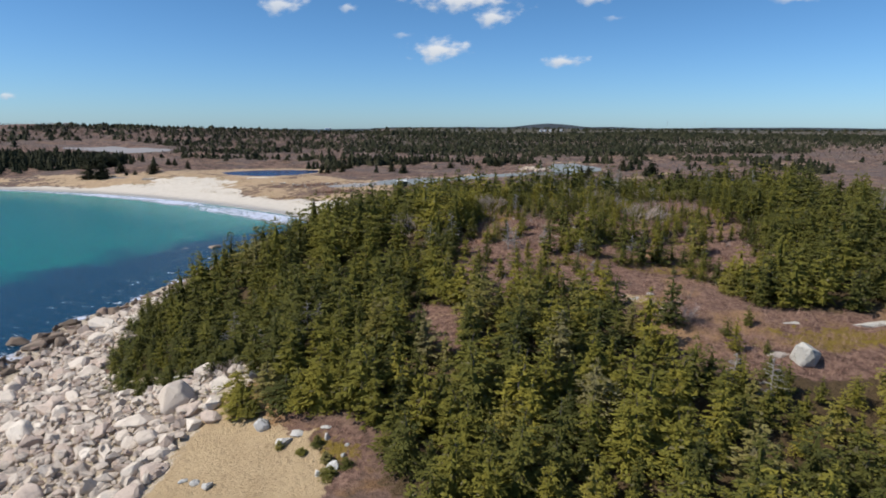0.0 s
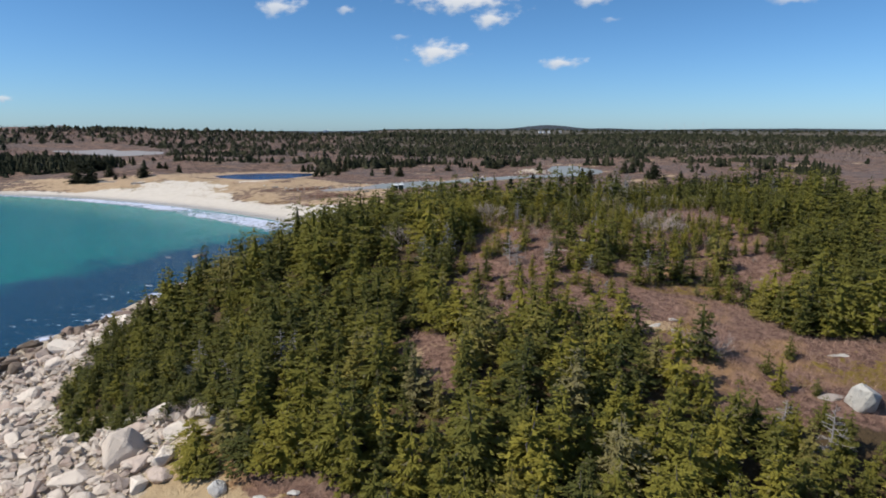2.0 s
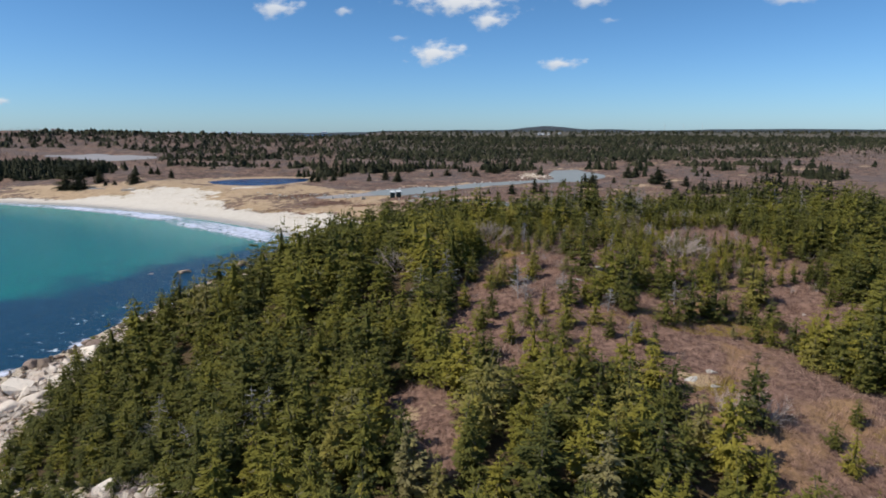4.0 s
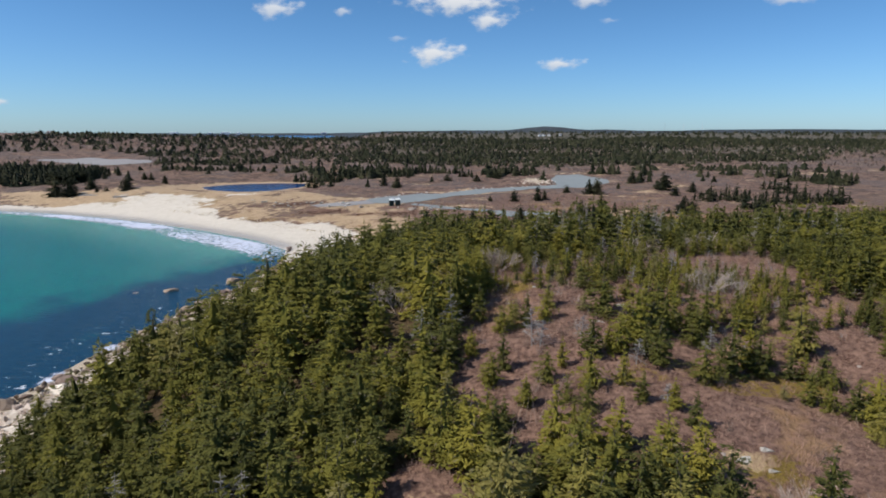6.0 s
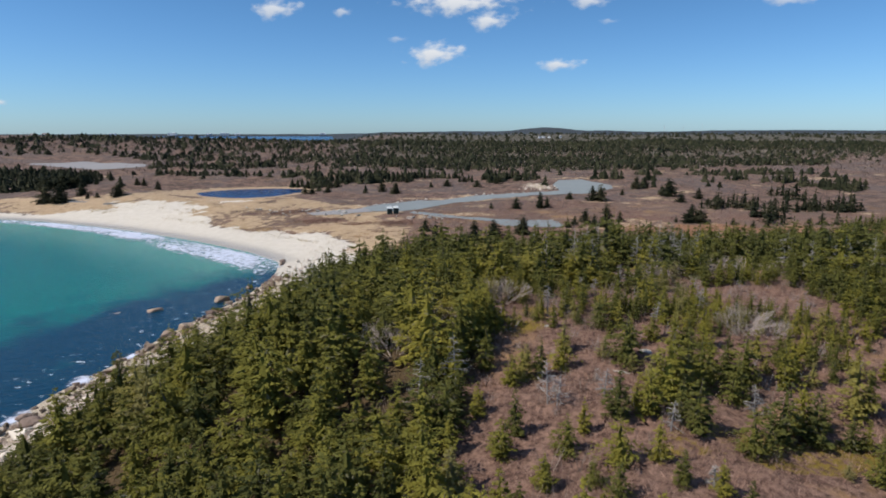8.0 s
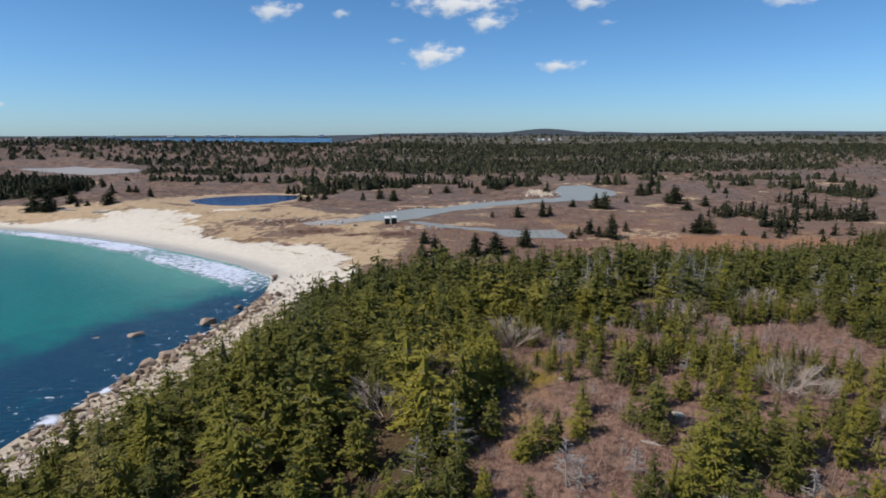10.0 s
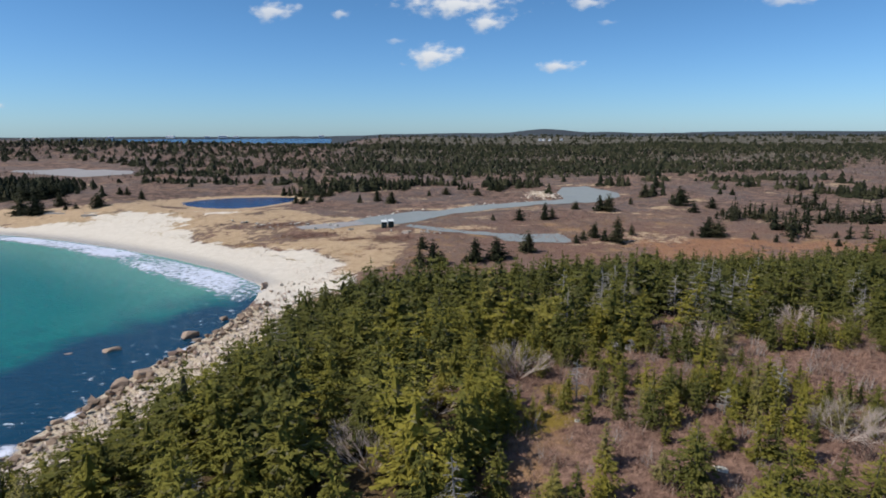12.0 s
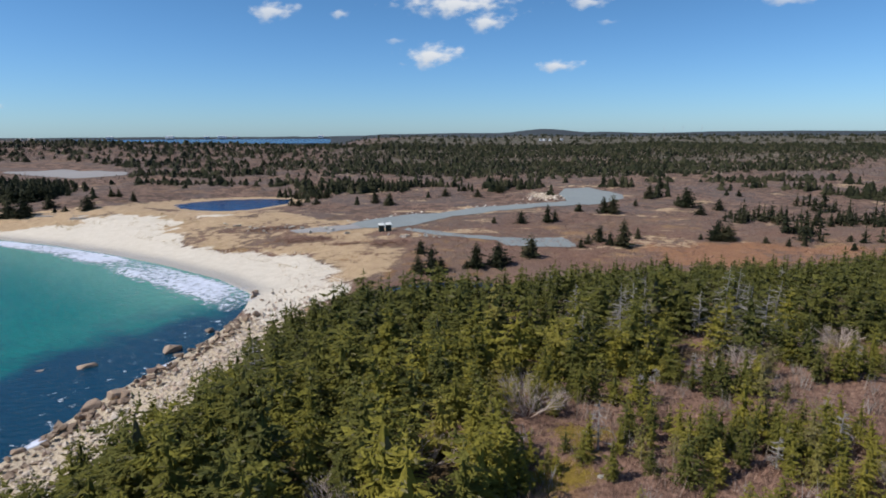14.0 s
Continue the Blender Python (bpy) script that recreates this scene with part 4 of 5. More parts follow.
def place_spruces(places, label, group, kinds=None):
    """Single trees that stand apart: x, y, height, width."""
    for n, (x, y, tall, wide) in enumerate(places):
        first = (kinds or lone)[n % len(kinds or lone)]
        m = pose(x, y, ground_height(x, y) - 0.05, 0, 0, (n * 77) % 360)
        t = copy_thing(first, m)
        t.matrix_basis = m @ Matrix.Diagonal((tall * wide, tall * wide, tall, 1))
        tagged(t, label, "tree", group)


LONE_CROWNS = [spruce_crown(340 + i, sp, 13, 9, 900, 0.058, 0.16, 0.0, bl, 0.88) for i, (sp, bl) in enumerate(((0.47, 0.66), (0.43, 0.74), (0.50, 0.56)))]
lone = [make_spruce(60 + i, c, DARK_SPRUCE) for i, c in enumerate(LONE_CROWNS)]
for i, (first, (x, y, tall)) in enumerate(zip(lone, ((-5.8, 224.3, 4.6), (-5.9, 207.7, 4.7), (0.2, 207.8, 3.4)))):
    tagged(first, "dark green spruce in brown heath near the stream", "tree", "heath spruces")
    first.matrix_basis = pose(x, y, ground_height(x, y) - 0.05, 0, 0, 40 * i) @ Matrix.Diagonal((tall, tall, tall, 1))
place_spruces([(-2.3, 206.5, 8.0, 0.75), (9.4, 209, 6.9, 0.86), (15.3, 209.9, 6.4, 1.15), (25.7, 220.3, 6.9, 1.07), (7.0, 208.6, 2.2, 1.2)],
              "dark green spruce in brown heath near the stream", "heath spruces")
place_spruces([(31, 281.5, 5.5, 0.98), (41, 280.9, 7.5, 0.66), (44.3, 283.2, 4.9, 0.7), (59.1, 306.9, 4.0, 1.3), (68.8, 303.3, 7.7, 0.8), (72.3, 302.4, 8.1, 0.97), (43.4, 235.6, 3.3, 0.9), (46.8, 240.4, 3.8, 0.95),
               (51.7, 245, 5.7, 0.85), (53.5, 239.5, 4.6, 0.85), (57.3, 238.3, 9.1, 0.76), (65.8, 250.4, 4.2, 0.66), (101, 341.3, 8.3, 0.85), (107.8, 348.2, 6.4, 1.0), (88, 321.8, 3.4, 0.85), (108.8, 325.4, 5.0, 0.92),
               (20.4, 279.9, 2.9, 0.8), (12.7, 376, 3.3, 1.7), (18.5, 351.8, 4.6, 1.17), (31.3, 370.8, 4.9, 1.6), (108.7, 316.6, 9.2, 1.14), (107.7, 298.6, 4.4, 1.43), (120.1, 309, 5.7, 0.96), (116.4, 291, 3.6, 0.92),
               (147.6, 348, 4.0, 0.95), (91.3, 247.8, 6.9, 1.0), (93.2, 244.9, 5.9, 1.36), (89.6, 246, 4.8, 1.2), (85.6, 247.4, 2.3, 0.9), (102.9, 239.9, 2.5, 1.0), (108.5, 236.6, 3.2, 0.7), (113.5, 236.7, 3.5, 0.66),
               (131.2, 241.6, 2.5, 1.15), (122.6, 227.6, 2.9, 0.92), (132.1, 237.5, 1.8, 1.3), (-31, 334, 5.9, 0.92), (-23.6, 329, 6.8, 1.06), (-58.4, 333.2, 3.7, 1.2), (-66.3, 332.5, 4.1, 1.4), (-71.4, 338.6, 5.0, 0.92),
               (-77.2, 372, 5.5, 0.92), (-20.5, 370.4, 3.0, 1.17), (2.4, 357.2, 4.1, 1.48), (-62.2, 359.6, 4.8, 1.0), (-58.6, 359.1, 5.3, 1.05)],
              "dark green spruce standing alone in the heath", "heath spruces")
place_spruces([(-189.6, 314.1, 9.3, 1.16), (-182.1, 313.1, 8.6, 1.32), (-179.5, 326.2, 6.6, 1.1), (-171.3, 317.5, 2.7, 1.05), (-167.2, 318.6, 2.7, 1.3), (-157.7, 320.1, 6.8, 1.32), (-163.7, 350.1, 4.6, 1.0), (-160.1, 350.5, 4.6, 0.82),
               (-149.6, 343.9, 5.3, 0.77), (-203.7, 359.2, 5.0, 0.92), (-197.6, 342.2, 8.3, 1.3), (-204, 338, 8.0, 1.3), (-193, 346, 7.0, 1.2)],
              "dark green spruce behind the beach", "beach spruces")
CROWN_SPRUCES = [
    [(2.6, 76.9, 2.6), (5.3, 74.3, 3.5), (8.7, 71.4, 2.6), (10.4, 73.6, 2.6), (11.8, 69.2, 2.9), (13.3, 74.8, 3.6), (14.4, 69.0, 3.0), (15.2, 66.7, 2.2), (9.6, 67.5, 1.9), (6.4, 67.4, 2.4), (10.8, 65.8, 2.4), (9.5, 64.5, 2.2),
     (10.2, 64.2, 1.7), (18.1, 63.9, 2.5), (18.0, 77.0, 5.0), (19.3, 77.0, 3.8), (20.9, 77.9, 4.4), (15.7, 74.8, 3.5), (17.8, 73.9, 3.0), (18.4, 72.4, 3.7), (23.5, 77.0, 3.7), (28.4, 78.9, 3.7), (21.4, 70.2, 3.1), (24.4, 71.8, 4.6)],
    [(26.5, 73.2, 4.3), (26.8, 72.0, 3.8), (29.0, 74.4, 2.3), (22.7, 70.5, 1.8), (32.2, 75.7, 4.2), (33.4, 75.9, 3.3), (29.4, 71.7, 2.5), (30.6, 71.7, 2.2), (31.6, 70.7, 2.7), (28.8, 67.9, 2.9), (29.8, 67.1, 2.8), (27.0, 68.4, 1.2),
     (3.8, 83.7, 3.6), (5.7, 80.4, 2.5), (6.8, 81.4, 2.9), (8.4, 81.5, 3.3), (10.5, 82.8, 2.9), (17.5, 85.8, 2.7), (14.7, 84.1, 1.9), (3.3, 65.6, 3.4), (1.3, 65.8, 2.4), (4.5, 65.4, 2.5), (0.3, 67.9, 3.4), (4.1, 71.6, 2.8), (17.3, 65.9, 2.2), (15.1, 75.8, 2.6)],
    [(7.8, 91.7, 1.5), (11.2, 85.3, 3.1), (16.4, 83.1, 3.9), (16.1, 87.6, 1.8), (16.3, 81.1, 1.7), (20.1, 87.0, 2.5), (21.5, 85.2, 3.0), (17.6, 89.9, 2.7), (15.6, 89.7, 3.0), (11.1, 90.2, 2.7), (13.7, 90.7, 1.6), (5.1, 90.0, 3.0),
     (3.7, 92.7, 4.5), (7.5, 83.6, 2.1), (24.4, 85.0, 3.0), (17.7, 78.9, 3.3), (19.8, 80.7, 3.3), (21.3, 81.2, 3.6), (22.4, 79.7, 3.8), (24.7, 81.4, 3.5), (25.4, 79.6, 4.1), (29.2, 80.5, 3.0), (1.1, 84.8, 3.4), (22.8, 85.3, 2.4)],
    [(21.5, 54.2, 4.8), (31.3, 66.1, 3.0), (31.1, 63.0, 2.7), (32.3, 62.5, 3.4), (33.0, 60.5, 3.6), (34.5, 61.5, 3.8), (36.0, 60.0, 3.8), (31.6, 64.4, 3.2), (33.5, 64.5, 3.4), (35.0, 63.5, 3.8), (37.0, 62.5, 4.0), (36.0, 66.0, 3.6), (38.5, 65.0, 4.0),
     (38.0, 69.0, 3.8), (41.5, 70.6, 3.2), (40.0, 67.0, 3.6), (26.1, 52.3, 1.6), (28.5, 49.7, 1.3), (25.8, 50.0, 2.8), (29.3, 54.9, 1.9), (23.6, 44.0, 3.3), (43.5, 66.0, 3.6), (42.0, 63.0, 4.0), (44.5, 70.0, 3.4), (46.0, 74.0, 3.6), (40.0, 75.0, 2.6)],
]
for n, row in enumerate(CROWN_SPRUCES):
    place_spruces([(x, y, tall * 1.16, (0.92, 0.76, 1.02, 0.85, 1.12)[(i + n) % 5]) for i, (x, y, tall) in enumerate(row)],
                  "yellow-green young spruce standing in open heath", "crown spruces", protos)
low_rng = np.random.default_rng(44)
x, y = spread_over(low_rng, (-48, -22, 54, 98), 2600, lambda a, b: step(-1.5, 0, inside(a, b, FOREST)) * (1 - step(5, 11, inside(a, b, FOREST))), 1.5)
scatter("low_spruces", BACK_CROWNS, np.stack([x, y, height(x, y) - 0.05, low_rng.uniform(2.4, 4.2, len(x)), np.full(len(x), 0.62)], 1), WOODS, "low wind-clipped dark spruce along the shore", "trees", 0.22, low_rng)
place_spruces([(-27.5, 83.6, 8.2, 0.9), (-33.0, 88.8, 8.0, 0.9), (-30.0, 86.4, 6.8, 0.95), (-35.6, 93.0, 7.0, 0.9), (-25.0, 81.4, 7.0, 1.0)], "tall dark spruce standing over the sea's edge", "shore spruces", protos)
place_spruces([(-9.6, 40.8, 0.9, 2.1), (-8.6, 38.9, 1.0, 2.0), (-8.0, 37.4, 0.9, 2.3), (-12.6, 41.0, 0.8, 2.1), (-7.0, 38.2, 0.8, 2.2), (-10.6, 40.0, 0.6, 2.6)], "low green juniper-like spruce among pale stones", "clearing spruces", protos)
place_spruces([(-17.4, 46.8, 2.7, 2.0), (-15.6, 48.4, 3.4, 1.7), (-13.4, 46.6, 2.8, 1.9), (-11.8, 46.0, 3.4, 1.5), (-18.6, 49.4, 2.6, 1.8), (-16.2, 45.9, 1.6, 2.0)],
              "low wind-shaped green spruce beside a boulder", "clearing spruces", protos)


# clumps and far woods
def far_chance(x, y):
    k = np.zeros(np.shape(x))
    for cx, cy, rx, ry, s in ((-212, 352, 22, 14, 0.9), (-262, 372, 60, 40, 0.8), (40, 389, 18, 9, 0.8), (20, 380, 14, 7, 0.4), (100, 390, 10, 7, 0.9), (125, 283, 12, 8, 0.98), (112, 276, 4, 5, 0.6),
                              (154, 273, 15, 8, 0.98), (124, 257, 6, 6, 0.8), (120, 244, 4, 6, 0.5), (192, 370, 14, 5, 0.7), (174, 382, 8, 4, 0.6), (199, 352, 7, 5, 0.6), (208, 342, 14, 9, 0.8), (162, 303, 5, 5, 0.6), (164, 318, 6, 5, 0.6),
                              (138, 236, 7, 4, 0.9), (66, 231, 7, 5, 0.8), (-54, 376, 34, 8, 0.8), (-35, 394, 44, 8, 0.85), (-120, 410, 70, 7, 0.5), (180, 410, 60, 8, 0.5),
                              (-140, 450, 60, 12, 0.7), (-230, 500, 90, 14, 0.6), (-100, 500, 120, 18, 0.7), (75, 475, 130, 40, 0.95), (-20, 455, 70, 16, 0.8), (230, 480, 60, 20, 0.7), (60, 590, 240, 30, 0.25), (110, 690, 260, 30, 0.3), (-420, 620, 120, 26, 0.3), (330, 640, 200, 40, 0.5)):
        k = np.maximum(k, s * step(1.25, 0.75, np.hypot((x - cx) / rx, (y - cy) / ry)))
    k = k * np.maximum(step(-0.35, 0.15, wave(x, y, 26, 41) + 0.4), bump(x, y, 75, 475, 120, 34))
    mixed = (0.07 + 0.17 * step(-60, 40, x)) * step(0.0, 0.5, wave(x, y, 45, 42)) * step(460, 560, y) + 0.04 * step(430, 560, y) + 0.004 * step(300, 330, y)
    k = k * (1 - 0.5 * step(-40, -100, x) * step(395, 430, y))
    return np.maximum(k, mixed) * (-inside(x, y, SEA) > 22) * (inside(x, y, POND) < -4) * (y > 238) * (x < 0.8 * y + 10)


def off_road(x, y):
    ring = [tuple(p) for p in ROAD_L[::6]] + [tuple(p) for p in ROAD_R[::-6]]
    lot = [(-345, 486), (-298, 516), (-262, 508), (-230, 488), (-208, 446), (-226, 424), (-262, 440), (-335, 474)]
    return (inside(x, y, ring) < -3) & (inside(x, y, lot) < -2)


wood_rng = np.random.default_rng(15)
x, y = spread_over(wood_rng, (-440, 540, 238, 800), 110000, lambda a, b: far_chance(a, b) * off_road(a, b), 2.5)
s = wood_rng.triangular(1.8, 3.2, 6.4, len(x)) * (1 + 0.1 * step(400, 700, y))
rows = np.stack([x, y, height(x, y), s * np.where(y < 400, 1.5, 1.25), np.where(y < 400, 0.85, 0.68)], 1)
CLUMP_CROWNS = [spruce_crown(360 + i, sp, 9, 5, 64, 0.12, 0.3, 0.0, 0.75, 0.62) for i, sp in enumerate((0.30, 0.36, 0.26))]
scatter("spruce_woods", CLUMP_CROWNS, rows[y < 330] * np.array((1, 1, 1, 0.95, 1.2)), FAR_WOODS, "dark green spruce clumps in the heath", "trees", True, np.random.default_rng(12))
scatter("spruce_woods", WOOD_CROWNS, rows[(y >= 330) & (y < 400)], FAR_WOODS, "dark spruce clumps and scattered spruces inland", "trees", True, np.random.default_rng(16))
scatter("spruce_woods", LOW_CROWNS, rows[y >= 400], FAR_WOODS, "dark spruce woods mixed with bare scrub inland", "trees", True, np.random.default_rng(14))
x, y = spread_over(wood_rng, (-1400, 1900, 780, 2000), 8000, lambda a, b: (np.abs(a) < b * 0.86) * (0.35 + 0.5 * step(-0.2, 0.4, wave(a, b, 150, 43))) * (0.15 + 0.3 * step(-0.17, -0.08, a / b)), 9)
s = wood_rng.uniform(5, 9, len(x))
scatter("spruce_woods", WOOD_CROWNS, np.stack([x, y, height(x, y) - 0.4, s * 1.7, np.full(len(x), 0.40)], 1), FAR_WOODS, "far spruce woods towards the horizon", "trees", True, np.random.default_rng(17))


def twig_ball(seed, count, rim=4):
    """Leafless scrub: thin upright sprays gathered in a loose mound one metre high."""
    rng = np.random.default_rng(seed)
    w = rng.uniform(0, 2 * np.pi, count)
    r = np.sqrt(rng.uniform(0, 1, count))
    at = np.stack([r * 0.55 * np.cos(w), r * 0.55 * np.sin(w), 0.25 + 0.65 * rng.uniform(0, 1, count) * (1 - 0.5 * r * r)], 1)
    long = rng.uniform(0.16, 0.34, count)
    return pads(rng, at, w, long, long * 0.42, rng.uniform(-2.2, 0.2, count), rim)


def blades(seed, count, lean=0.5, wide=0.05, loose=0.3):
    r = np.random.default_rng(seed)
    vs, fs = [], []
    for k in range(count):
        a, l = r.uniform(0, 6.28), r.uniform(0.5, 1.0)
        p = np.array([r.normal(0, loose), r.normal(0, loose), 0])
        tip = p + np.array([math.cos(a) * lean * l, math.sin(a) * lean * l, l])
        b = np.array([-math.sin(a), math.cos(a), 0]) * wide
        vs += [p - b, p + b, tip]
        fs += [(3 * k, 3 * k + 1, 3 * k + 2)]
    return np.array(vs), np.array(fs)


TWIG_KINDS = [blades(720 + i, 26, 0.55, 0.011, 0.18) for i in range(4)]
SCRUB_KINDS = [twig_ball(500 + i, 3) for i in range(6)]
x, y = spread_over(wood_rng, (-420, 560, 216, 640), 40000, lambda a, b: off_road(a, b) * (inside(a, b, POND) < -6) * (0.28 + 0.35 * step(-0.3, 0.4, wave(a, b, 24, 45)) + 0.7 * step(330, 430, b + 20 * wave(a, b, 30, 47))) * (inside(a, b, SAND) < -4) * (inside(a, b, GRASS) < -2) * (np.abs(a + 20) < b * 0.85), 3.1)
s = wood_rng.uniform(0.8, 2.2, len(x)) * (0.7 + 1.5 * step(330, 450, y))
scatter("bare_scrub", SCRUB_KINDS, np.stack([x, y, height(x, y) - 0.2, s, np.full(len(x), 0.9)], 1), SCRUB, "leafless grey-brown scrub and young hardwoods inland", "scrub", False, np.random.default_rng(18))

x, y = spread_over(wood_rng, (-560, 640, 430, 900), 42000, lambda a, b: (np.abs(a + 20) < b * 0.8) * (0.45 + 0.5 * step(-0.2, 0.3, wave(a, b, 40, 48))) * off_road(a, b), 3.4)
scatter("bare_scrub", [twig_ball(520 + i, 2) for i in range(5)], np.stack([x, y, height(x, y) - 0.3, wood_rng.uniform(2.2, 4.6, len(x)), np.full(len(x), 0.9)], 1), SCRUB, "grey leafless hardwood scrub among far woods", "scrub", False, np.random.default_rng(13))
x, y = spread_over(wood_rng, (-30, 85, 60, 165), 9000, lambda a, b: step(-1, 2, inside(a, b, FOREST)) * (0.08 + 0.8 * step(0, 12, a) * step(88, 104, b) * step(-0.3, 0.3, wave(a, b, 9, 61))) , 1.6)
scatter("bare_scrub", TWIG_KINDS, np.stack([x, y, height(x, y) - 0.1, wood_rng.uniform(1.2, 2.6, len(x)), np.full(len(x), 0.9)], 1), SCRUB, "leafless grey scrub among the headland spruces", "scrub", False, np.random.default_rng(19))

x, y = spread_over(wood_rng, (0, 62, 54, 124), 1500, lambda a, b: mosaic_zone(a, b) * step(-2, 2, inside(a, b, FOREST)), 2.6)
scatter("dead_shrubs", TWIG_KINDS, np.stack([x, y, height(x, y) - 0.1, wood_rng.uniform(1.0, 2.3, len(x)), np.full(len(x), 0.8)], 1), DEADWOOD, "grey dead shrubs in the heath", "shrubs", False, np.random.default_rng(11))
# leafless bushes and dead trees on the headland
BUSHES = [bare_branches(600 + i, n, 5, 0.0085, fl, 0.30) for i, (n, fl) in enumerate(((9, 1.0), (8, 1.15), (10, 0.9)))]

SMALL_BUSH = bare_branches(610, 13, 3, 0.013, 0.95, 0.40)


def build_bush(i, x, y, size, label):
    v, f = BUSHES[i % len(BUSHES)] if size > 3.2 else SMALL_BUSH
    ob = tagged(new("bare_bush", mesh_from("bare_bush", v, f, TWIGS)), label, "bush", "bare bushes")
    ob.matrix_basis = pose(x, y, ground_height(x, y), 0, 0, i * 67) @ Matrix.Diagonal((size, size, size * 0.88, 1))


for i, (x, y, size) in enumerate(((-5.1, 87.8, 5.4), (-0.9, 94.4, 4.3), (7.1, 99.8, 5.0), (28.8, 87.2, 4.4), (31.2, 86.4, 3.4), (22.8, 54.4, 2.6), (20.6, 55.4, 2.4), (27, 106, 3.0), (40, 112, 3.2), (51, 112.5, 3.3), (36, 110.5, 2.6), (24, 105, 2.2), (-22.6, 53.8, 2.0), (-20.8, 54.6, 1.7), (-24.4, 55.2, 1.5), (44, 108.5, 2.8), (47.5, 112, 2.6), (30.5, 109.5, 2.6), (33, 117, 2.8))):
    build_bush(i, x, y, size, "leafless pale grey bush with spreading branches")


def build_snag(seed, x, y, tall):
    r = random.Random(seed)
    pieces = [tube([(0, 0, -0.1), (0.02, 0.01, tall * 0.5), (0.05, 0.02, tall)], (0.07, 0.05, 0.015), 5)]
    for k in range(34):
        z = tall * (0.18 + 0.78 * k / 34)
        a, l = r.uniform(0, 6.28), (tall - z) * r.uniform(0.22, 0.42) + 0.2
        d = Vector((math.cos(a), math.sin(a), r.uniform(-0.3, 0.25)))
        p = Vector((0.02, 0.01, z))
        pieces.append(tube((p, p + d * l * 0.6, p + d * l + Vector((0, 0, 0.1 * l))), (0.03, 0.02, 0.008), 3))
        for _ in range(5):
            q = p + d * l * r.uniform(0.4, 0.9)
            e = (d + Vector((r.uniform(-1, 1), r.uniform(-1, 1), r.uniform(-0.6, 0.6)))).normalized()
            pieces.append(tube((q, q + e * l * 0.4), (0.014, 0.006), 3))
    ob = tagged(new("dead_tree", mesh_from("dead_tree", *gather(pieces), DEADWOOD)), "dead grey spruce with bare branches", "tree", "dead trees")
    ob.matrix_basis = pose(x, y, ground_height(x, y), r.uniform(-4, 4), r.uniform(-4, 4), 0)


snag_rng = np.random.default_rng(21)
sx, sy = spread_over(snag_rng, (-30, 75, 40, 175), 900, lambda a, b: (wood_chance(a, b) * (0.06 + 0.2 * mosaic_zone(a, b)) + 0.8 * step(10, 18, a) * (1 - step(54, 60, a)) * step(101, 106, b) * (1 - step(119, 126, b))), 1.7)
snags = [(-14.6, 59.4, 4.4), (-13.6, 60.2, 3.6), (8.3, 77.2, 3.9), (9.0, 76.8, 2.8), (16.6, 72.6, 2.4), (13.0, 77.6, 2.6), (24.2, 75.4, 2.6), (17.0, 66.4, 1.6)] + [(a, b, float(tree_size(a, b, snag_rng)) * 0.95) for a, b in zip(sx, sy)][:170]
for i, (x, y, tall) in enumerate(snags):
    build_snag(i, x, y, tall)

# low heath and grass
def heath_chance(a, b):
    f = step(-4, 1, inside(a, b, FOREST))
    return np.clip(f * np.maximum(openness(a, b), mosaic_zone(a, b)) + (1 - f) * step(205, 212, b) * step(-15, -5, a) * 0.5, 0, 1) * (1 - step(-2, 1, inside(a, b, BARE_EARTH))) * (-inside(a, b, SEA) > 24) * (inside(a, b, POOL) < -2)


heath_rng = np.random.default_rng(25)
HEATH_KINDS = [blades(700 + i, 13, 0.45, 0.016) for i in range(5)]
x, y = spread_over(heath_rng, (-20, 75, 26, 130), 18000, heath_chance)
s = heath_rng.uniform(0.35, 1.25, len(x)) * (0.75 + 0.45 * wave(x, y, 5, 51))
scatter("heath_shrubs", HEATH_KINDS, np.stack([x, y, height(x, y) - 0.05, s, np.full(len(x), 0.8)], 1), HEATH_TUFT, "low leafless purple-brown heath shrubs", "shrubs", False, np.random.default_rng(26))
MOUND_KINDS = [blades(740 + i, 30, 0.75, 0.010, 0.22) for i in range(4)]
x, y = spread_over(heath_rng, (-14, 62, 34, 125), 20000, lambda a, b: heath_chance(a, b) * (0.25 + 0.75 * step(-0.3, 0.2, wave(a, b, 3.2, 53))), 0.62)
scatter("heath_shrubs", MOUND_KINDS, np.stack([x, y, height(x, y) - 0.05, heath_rng.uniform(0.5, 1.3, len(x)) * (0.85 + 0.3 * wave(x, y, 4, 54)), np.full(len(x), 0.72)], 1), HEATH_TUFT, "bushy reddish-brown heath shrubs in rounded mounds", "shrubs", False, np.random.default_rng(30))
x, y = spread_over(heath_rng, (-15, 130, 205, 300), 9000, lambda a, b: (a > -12 + (b - 205) * 0.1) * 0.9 * off_road(a, b) * (inside(a, b, POOL) < -2))
s = heath_rng.uniform(0.5, 1.2, len(x))
scatter("heath_shrubs", HEATH_KINDS, np.stack([x, y, height(x, y) - 0.05, s, np.full(len(x), 0.7)], 1), HEATH_TUFT, "brown heath shrubs round the stream", "shrubs", False, np.random.default_rng(27))
